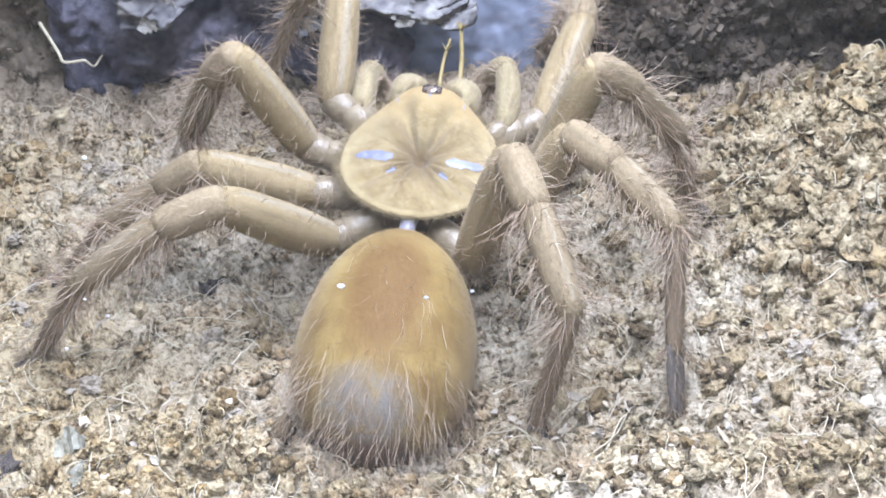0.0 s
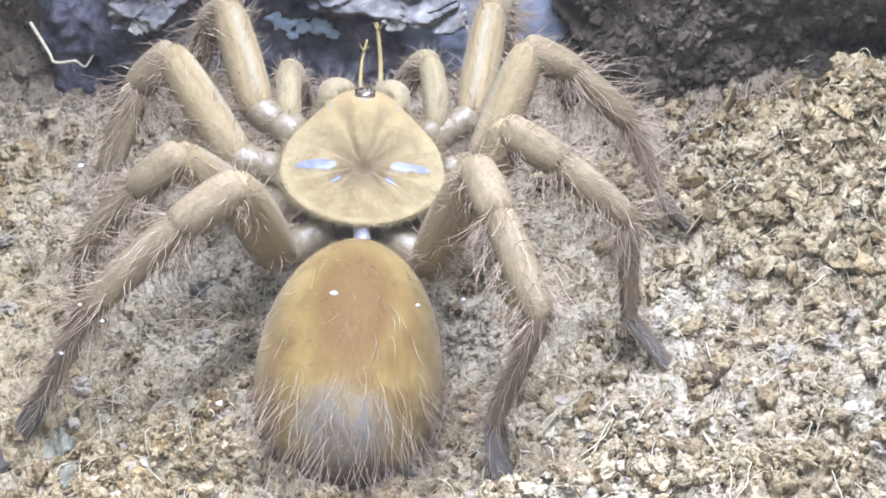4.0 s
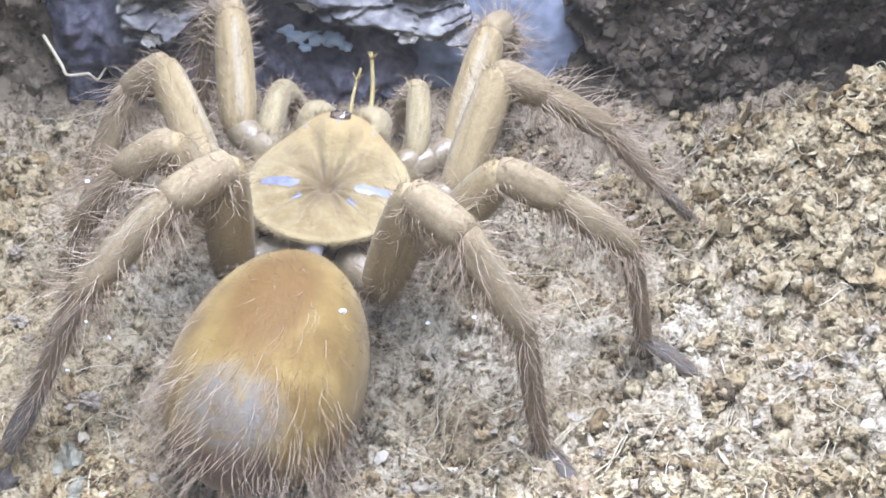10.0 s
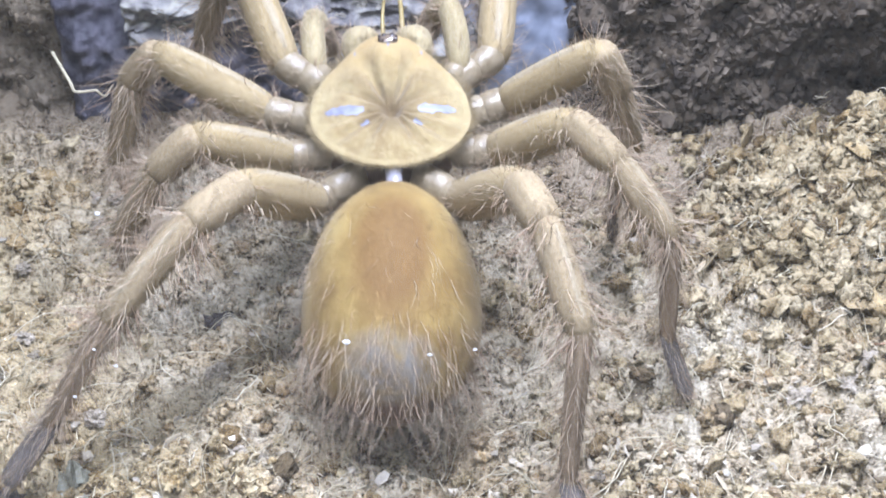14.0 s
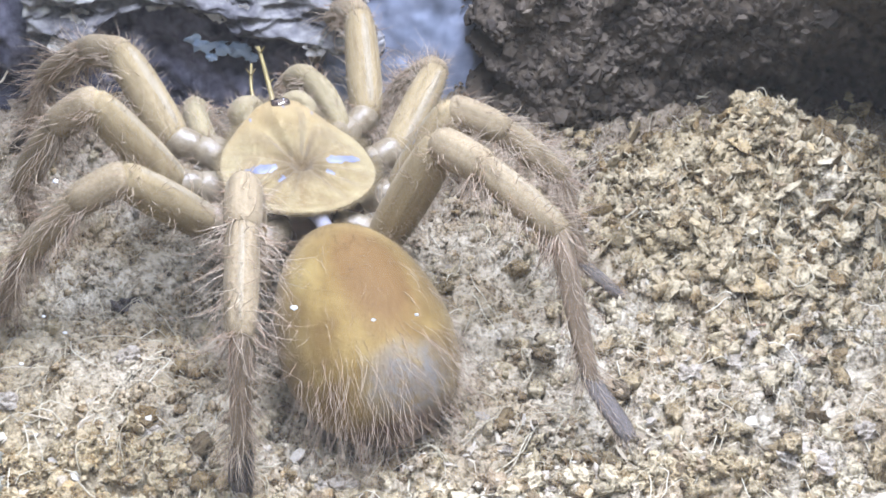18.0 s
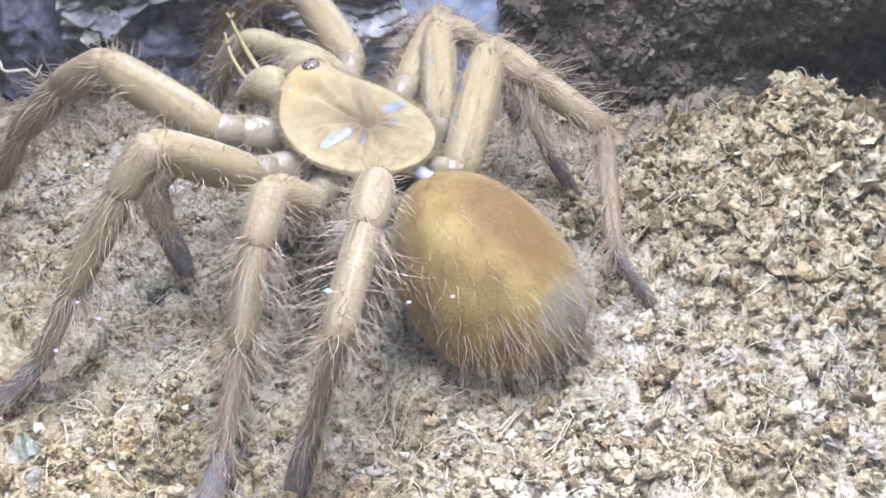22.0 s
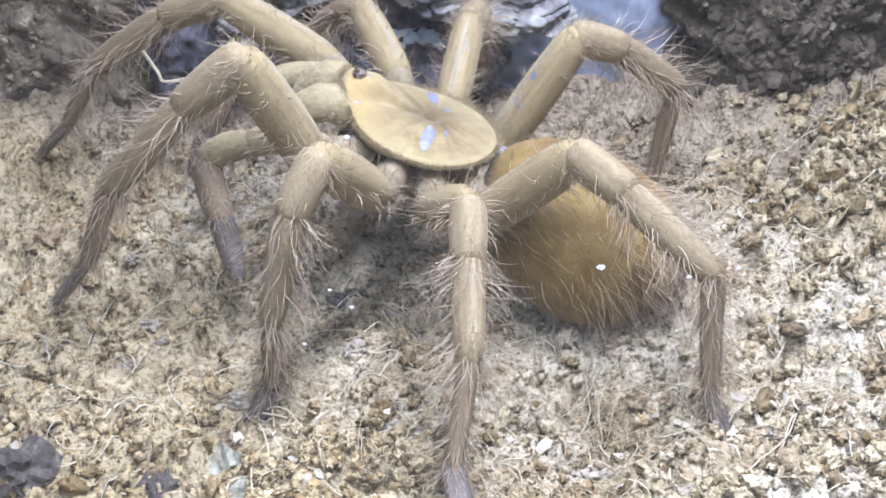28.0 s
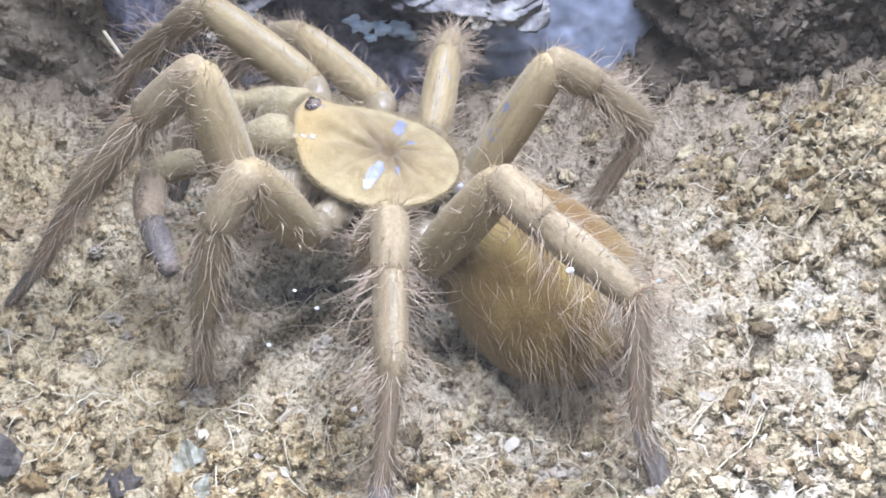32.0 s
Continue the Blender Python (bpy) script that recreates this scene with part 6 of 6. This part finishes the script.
root([(7.98, -1.42), (7.43, -3.11)], 0.018)
root([(6.22, -3.55), (6.09, -4.09), (5.81, -4.54)], 0.014)
root([(6.41, -3.65), (6.09, -4.39)], 0.012)
root([(5.83, 3.14), (6.07, 4.08), (6.62, 4.94), (7.37, 5.70)], 0.018)
root([(7.80, 5.46), (8.51, 5.17), (8.65, 4.72)], 0.016)
root([(8.36, 4.71), (8.52, 3.87), (8.11, 2.81)], 0.014)
root([(7.97, 5.49), (8.04, 4.65), (7.98, 3.84)], 0.013)
root([(-11.06, -2.55), (-10.41, -2.97), (-9.35, -3.08)], 0.018)
root([(-9.60, -3.85), (-9.35, -3.08)], 0.020)
root([(-9.02, -3.78), (-8.56, -3.41)], 0.018)
root([(-12.32, -0.72), (-11.80, -0.93), (-11.12, -1.32), (-10.68, -1.87)], 0.012)
root([(1.21, -4.02), (1.69, -3.50), (2.16, -3.19)], 0.014)
root([(-2.07, -4.38), (-2.66, -4.77), (-2.84, -5.13)], 0.013)
root([(2.56, -1.93), (3.14, -1.16), (3.75, -0.35)], 0.014)
root([(1.33, -5.15), (2.22, -4.39), (2.75, -3.50)], 0.016)
root([(3.56, 0.88), (4.19, 1.11), (4.87, 0.86)], 0.013)
root([(2.91, -0.83), (2.71, -1.11), (2.90, -1.47)], 0.011)
root([(-4.56, -1.34), (-5.19, -2.07), (-5.54, -2.92)], 0.012)
root([(-6.38, -1.24), (-5.50, -1.02), (-4.06, -1.19)], 0.010)
root([(1.21, -3.90), (1.67, -3.49), (2.24, -3.24)], 0.012)
for _ in range(46):
    x, y, a = rng.uniform(-11, 11), rng.uniform(-7, 6), rng.uniform(0, 6.283)
    pts = [(x, y)]
    for _ in range(3):
        a += rng.normal() * 0.6
        x, y = x + 0.45 * math.cos(a), y + 0.45 * math.sin(a)
        pts.append((x, y))
    root(pts, rng.uniform(0.009, 0.016))
for _ in range(34):
    x, y, a, turn = rng.normal(8.6, 1.4), rng.normal(3.4, 1.5), rng.uniform(0, 6.283), rng.normal() * 0.9
    pts = [(x, y)]
    for _ in range(int(rng.integers(3, 7))):
        a += turn + rng.normal() * 0.3
        x, y = x + 0.32 * math.cos(a), y + 0.32 * math.sin(a)
        pts.append((x, y))
    root(pts, rng.uniform(0.010, 0.017), rng.uniform(0.15, 0.34))

p = smooth_line([(-11.6, 8.4, 2.5), (-11.0, 7.7, 2.0), (-10.85, 7.6, 1.75), (-10.3, 7.6, 1.8)])
p = np.r_[p, smooth_line([(-10.3, 7.6, 1.8), (-10.2, 7.9, 1.5), (-10.35, 9.0, 1.3), (-10.4, 9.9, 1.2)])[1:]]
thing("root_fibre", "stout pale root poking from the rear corner", "root", "roots on the soil", data=mesh_of("root_fibre", *tube(p, 0.05, 7), m_fibre))


def lump(rng, size, stretch, material, rough=0.22, name="soil_clod"):
    bm = bmesh.new()
    bmesh.ops.create_icosphere(bm, subdivisions=3, radius=1)
    off = rng.uniform(0, 50, 3)
    for v in bm.verts:
        n = noise.noise(Vector(v.co) * 1.7 + Vector(off)) + 0.6 * noise.noise(Vector(v.co) * 4.1 + Vector(off)) + 0.35 * noise.noise(Vector(v.co) * 9 + Vector(off))
        v.co = Vector([c * s for c, s in zip(v.co * (1 + rough * 2 * n), stretch)]) * size * U
    me = bpy.data.meshes.new(name)
    bm.to_mesh(me)
    bm.free()
    me.materials.append(material)
    return me


m_brown = mottled("brown_clod", [(0.3, (0.16, 0.11, 0.06)), (0.5, (0.32, 0.24, 0.14)), (0.7, (0.48, 0.38, 0.24))], 220, 900, 0.9, 1.0, 0.0006)
m_tan = mottled("tan_clod", [(0.3, (0.22, 0.18, 0.12)), (0.5, (0.42, 0.36, 0.27)), (0.7, (0.58, 0.53, 0.44))], 220, 900, 0.9, 1.0, 0.0006)
m_dark = mottled("dark_clod", [(0.3, (0.02, 0.017, 0.018)), (0.5, (0.07, 0.058, 0.05)), (0.65, (0.16, 0.135, 0.10))], 220, 900, 0.8, 0.8, 0.0005)
m_lichen = mottled("mottled_bark_chip", [(0.36, (0.096, 0.084, 0.052)), (0.46, (0.240, 0.228, 0.160)), (0.58, (0.368, 0.364, 0.288)), (0.7, (0.464, 0.460, 0.384))], 180, 700, 0.85, 0.8, 0.0006)
m_rust = mottled("rusty_chip", [(0.3, (0.28, 0.16, 0.09)), (0.7, (0.48, 0.32, 0.20))], 220, 900, 0.85, 0.6, 0.0005)
CLODS = [lump(rng, 1.0, (1.0, 0.8, 0.65), m, 0.42) for m in (m_brown, m_tan, m_tan, m_brown, m_dark)]


def clod(x, y, size, which, label, turn=None):
    ob = thing("soil_clod", label, "soil clod", "clods on the soil", data=CLODS[which])
    z = float(ground_height(x, y)) + size * 0.28
    ob.matrix_world = Matrix.Translation((x * U, y * U, z * U)) @ pose(0, 0, 0, rng.uniform(-25, 25), rng.uniform(-25, 25), rng.uniform(0, 360) if turn is None else turn) @ Matrix.Scale(size, 4)
    return ob


clod(4.42, -2.4, 0.30, 0, "rounded brown soil clod beside a dark hollow")
clod(-12.7, 2.6, 0.42, 0, "rounded orange-brown soil clod")
clod(-8.35, -5.35, 0.34, 4, "dark grey pebble half sunk in the soil")
# added dark lumps give the hollows the deep shade the lamp leaves out
for x, y, s, sink in ((-4.85, -5.2, 0.36, 0.16), (-10.35, 1.4, 0.42, 0.10), (5.0, -4.9, 0.24, 0.10), (-10.7, -5.1, 0.55, 0.18), (-5.8, 0.7, 0.3, 0.12), (3.9, -1.9, 0.22, 0.1)):
    ob = clod(x, y, s, 4, "dark lump added in a soil hollow for its shade")
    ob.location.z -= sink * U
for _ in range(110):
    x, y = rng.uniform(-12, 12), rng.uniform(-7.4, 7)
    k = int(rng.integers(0, 4))
    clod(x, y, rng.uniform(0.10, 0.24), k, "crumbly brown soil clod" if k in (0, 3) else "crumbly tan soil clod")
for _ in range(60):
    x, y = rng.normal(8.6, 1.8), rng.normal(2.8, 1.8)
    k = int(rng.integers(0, 4))
    clod(x, y, rng.uniform(0.12, 0.26), k, "crumbly soil clod on the heap")
for _ in range(34):
    clod(rng.uniform(-0.4, 6.5), rng.normal(-7.1, 0.2), rng.uniform(0.12, 0.24), int(rng.integers(0, 4)), "crumbly soil clod on the front ridge")


def flake(rng, long, wide, thick, material, name="wood_chip", ragged=0.42):
    """A flat splinter with a ragged outline and bent along its length."""
    n = 9
    v, f = [], []
    edge = [1 + rng.uniform(-ragged, ragged) for _ in range(2 * n)]
    for i in range(n):
        s = i / (n - 1) * 2 - 1
        w = wide / 2 * max(0.12, (1 - abs(s) ** 3.2))
        z = 0.12 * long * (s * s) * 0.5 + rng.normal() * thick * 0.2
        for side in (-1, 1):
            x = side * w * edge[2 * i + (side > 0)]
            v += [(x, s * long / 2, z + thick / 2), (x, s * long / 2, z - thick / 2)]
    for i in range(n - 1):
        a = 4 * i
        f += [(a, a + 2, a + 6, a + 4), (a + 1, a + 5, a + 7, a + 3), (a, a + 4, a + 5, a + 1), (a + 2, a + 3, a + 7, a + 6)]
    f += [(0, 1, 3, 2), (4 * n - 4, 4 * n - 2, 4 * n - 1, 4 * n - 3)]
    return mesh_of(name, v, f, material, False)


FLAKES = [flake(rng, 1, rng.uniform(0.35, 0.6), 0.1, m_chip) for _ in range(8)]


def chip(x, y, size, label, data=None, lift=0.0):
    ob = thing("wood_chip", label, "wood chip", "chips on the soil", data=data or FLAKES[int(rng.integers(0, 8))])
    ob.matrix_world = Matrix.Translation((x * U, y * U, (float(ground_height(x, y)) + 0.05 + lift) * U)) @ pose(0, 0, 0, rng.uniform(-28, 28), rng.uniform(-28, 28), rng.uniform(0, 360)) @ Matrix.Scale(size, 4)
    return ob


chip(5.39, -3.79, 0.55, "pale cream wood chip standing out of the soil")
chip(6.2, 0.9, 0.62, "pale grey wood chip at the foot of the heap")
chip(5.0, -3.0, 0.5, "pale cream wood chip standing out of the soil")
chip(6.36, 2.2, 0.5, "rust-coloured chip on the heap", flake(rng, 1, 0.7, 0.12, m_rust))
chip(7.9, -0.4, 0.6, "dark brown curled leaf scrap", flake(rng, 1, 0.32, 0.05, m_rust))
chip(-7.5, -4.5, 0.95, "mottled grey-green bark chip", flake(rng, 1, 0.6, 0.16, m_lichen), 0.05)
chip(-7.0, -5.3, 0.6, "mottled grey-green bark chip", flake(rng, 1, 0.6, 0.16, m_lichen), 0.05)
for _ in range(120):
    x, y = rng.uniform(-12, 12), rng.uniform(-7.4, 6.5)
    chip(x, y, rng.uniform(0.13, 0.34), "small pale wood chip")

# ---- the cork bark leaning at the rear ----
bark = thing("cork_bark", "pale grey flaking cork bark leaning at the rear", "bark")
us, vs = np.arange(-9.4, -1.0, 0.06), np.linspace(0, 1, 130)
gx, gv = np.meshgrid(us, vs)
low = 3.0 + 0.9 * fbm(us / 2.2, us * 0, 91, 3) + 0.35 * np.sin(us * 0.9) - 0.65 * step(-5.6, -3.6, us)
gz = low[None] + gv * (8.5 - low[None])
ridge = fbm(gx / 1.9 + 0.4 * gz, gz / 0.55, 95, 4)
layer = gz * 1.7 + 1.6 * fbm(gx / 1.5, gz / 1.1, 103, 3)
gy = 7.9 + 0.8 * ridge + 0.4 * np.abs(fbm(gx / 0.8, gz / 0.3, 99, 3)) + 0.15 * (gz - 3) + 0.20 * (layer - np.floor(layer)) + 0.12 * fbm(gx / 0.25, gz / 0.2, 107, 2)
torn = step(-3.4, -1.0, gx)
gx = gx + torn * (0.9 * fbm(gz / 0.9, gz * 0, 117, 4) - 0.25 * (gz - 4.5))
gy = gy + 1.1 * step(-2.2, -1.0, us)[None] ** 2
front = np.stack([gx.ravel(), gy.ravel(), gz.ravel()], 1)
rear = front + np.stack([0 * gx.ravel(), 0.9 - 0.8 * torn.ravel(), 0.15 + 0 * gx.ravel()], 1)
nx, ny = len(us), len(vs)
i = (np.arange(nx - 1)[None] + nx * np.arange(ny - 1)[:, None]).ravel()
f = np.stack([i, i + 1, i + nx + 1, i + nx], 1)
n = nx * ny
rim = np.r_[np.arange(nx), nx - 1 + nx * np.arange(1, ny), n - 2 - np.arange(nx - 1), nx * np.arange(ny - 2, 0, -1)]
nxt = np.roll(rim, -1)
part("bark_body", mesh_of("bark_body", np.r_[front, rear], np.r_[f, f[:, ::-1] + n, np.stack([rim, rim + n, nxt + n, nxt], 1)], m_bark), bark)
m_plate = mottled("pale_bark_flake", [(0.28, (0.10, 0.09, 0.075)), (0.45, (0.30, 0.28, 0.235)), (0.6, (0.48, 0.465, 0.41)), (0.78, (0.62, 0.61, 0.56))], 120, 600, 0.85, 0.8, 0.0007)
PLATES = [flake(rng, 1, rng.uniform(0.4, 0.7), 0.09, m_plate, "bark_flake", 0.34) for _ in range(7)]
for _ in range(40):
    x = rng.uniform(-9.0, -1.9)
    k = int(np.argmin(np.abs(us - x)))
    j = int(rng.integers(1, 50))
    at = (x, gy[j, k] + 0.04, gz[j, k])
    ob = part("bark_flake", PLATES[int(rng.integers(0, 7))], bark)
    ob.matrix_local = Matrix.Translation(Vector(at) * U) @ pose(0, 0, 0, 90 + rng.uniform(-18, 18), rng.uniform(70, 110), rng.uniform(-14, 14)) @ Matrix.Scale(rng.uniform(0.25, 0.75), 4)

# added lumps whose pale blue colour stands in for reflected glints
for x, z, s in ((-5.35, 2.42, 0.26), (-5.05, 2.18, 0.30), (-4.62, 2.06, 0.20), (-4.2, 2.0, 0.26), (-3.85, 1.72, 0.15), (-4.9, 1.85, 0.12), (-7.6, 2.9, 0.16)):
    me = lump(rng, s, (1.25, 0.5, 0.75), m_glint, 0.38, "blue_glint")
    me.polygons.foreach_set("use_smooth", np.full(len(me.polygons), True))
    ob = thing("blue_glint", "pale blue lump painted as a glint on the dark rear wall", "water drop", "wet glints under the bark", data=me)
    ob.location = (x * U, (9.5 + 0.9 * float(fbm(x / 1.6, z / 1.6, 50, 5)) - s * 0.25) * U, z * U)

# ---- the insect leg held in the jaws ----
def prey_leg(points, r, label):
    p = smooth_line(points)
    ob = thing("insect_leg", label, "insect leg", "prey in the jaws")
    part("shin", mesh_of("shin", *tube(p, r, 8), m_sprout), ob)
    end = p[-4]
    for dx, dy, dz in ((0.10, 0.04, 0.12), (-0.09, 0.05, 0.14), (0.06, -0.06, 0.18), (-0.05, -0.04, 0.10)):
        part("spine", mesh_of("spine", *tube([end, end + np.array([dx, dy, dz]) * 0.6, end + np.array([dx, dy, dz]) * 1.2], r * 0.35, 5), m_sprout), ob)
    for k in (len(p) // 3, len(p) // 2):
        part("spine", mesh_of("spine", *tube([p[k], p[k] + [0.06, 0.02, 0.05], p[k] + [0.13, 0.02, 0.13]], r * 0.3, 5), m_sprout), ob)
    return ob


PREY = [prey_leg([(0.05, 2.35, -0.6), (-0.05, 3.1, -0.7), (-0.05, 3.7, -0.4), (0.05, 4.1, 0.0)], 0.062, "yellow-green insect leg held in the spider's jaws"),
        prey_leg([(0.25, 2.35, -0.6), (0.36, 3.1, -0.7), (0.36, 3.7, -0.35), (0.30, 4.05, 0.05), (0.24, 4.25, 0.35)], 0.075, "yellow-green spiny insect leg held in the spider's jaws")]

# ---- the front glass with its dust ----
m_glass, tree, bsdf = nodes_of("front_glass", 0.02, 0.5)
bsdf.inputs["Transmission Weight"].default_value = 1.0
bsdf.inputs["IOR"].default_value = 1.45
bsdf.inputs["Base Color"].default_value = (1, 1, 1, 1)
v = [(-26, -9.23, -2), (26, -9.23, -2), (26, -9.2, -2), (-26, -9.2, -2), (-26, -9.23, 20), (26, -9.23, 20), (26, -9.2, 20), (-26, -9.2, 20)]
f = [(0, 3, 2, 1), (4, 5, 6, 7), (0, 1, 5, 4), (1, 2, 6, 5), (2, 3, 7, 6), (3, 0, 4, 7)]
pane = thing("front_glass", "clear dusty front glass of the terrarium", "glass pane", kind="structure", data=mesh_of("front_glass", v, f, m_glass, False))
pane.visible_shadow = False
for x, z, s in ((-1.52, 6.58, 0.042), (-0.58, 6.43, 0.025), (-0.07, 6.52, 0.025), (-4.22, 6.15, 0.024), (-4.79, 5.67, 0.026), (-4.44, 6.38, 0.02), (-4.1, 8.2, 0.03)):
    ob = part("dust_speck", lump(rng, s, (1, 0.25, 0.8), m_dust, 0.25, "dust_speck"), pane, "white speck of dust on the glass")
    ob.location = (x * U, -9.195 * U, z * U)

# ---- crumbs that can be told apart near the front ----
CRUMBS = [mesh_of("soil_crumb", v, f, m_single, False) for v, f in KINDS]
for _ in range(280):
    x, y = rng.uniform(-7.5, 7.5), rng.uniform(-6.6, -3.2)
    ob = part("soil_crumb", CRUMBS[int(rng.integers(0, len(CRUMBS)))], ground)
    s = rng.uniform(0.07, 0.15)
    ob.matrix_local = Matrix.Translation((x * U, y * U, (float(ground_height(x, y)) + s * 0.3) * U)) @ pose(0, 0, 0, rng.uniform(0, 360), rng.uniform(-40, 40), rng.uniform(0, 360)) @ Matrix.Scale(s, 4)


# ---- movement ----
def motions():
    walk(spider, SPIDER_ROWS)
    for ob in PREY:
        walk(ob, SPIDER_ROWS)
    rows = []
    for t in STEPS:
        yaw, pitch = along(ABDOMEN_ROWS, t)
        rows.append((t, Matrix.Translation(Vector(WAIST) * U) @ pose(0, 0, 0, 0, 0, -yaw) @ pose(0, 0, 0, pitch)))
    walk(abdomen, rows)
    for piece, track in MOVES:
        walk(piece, track)


motions()
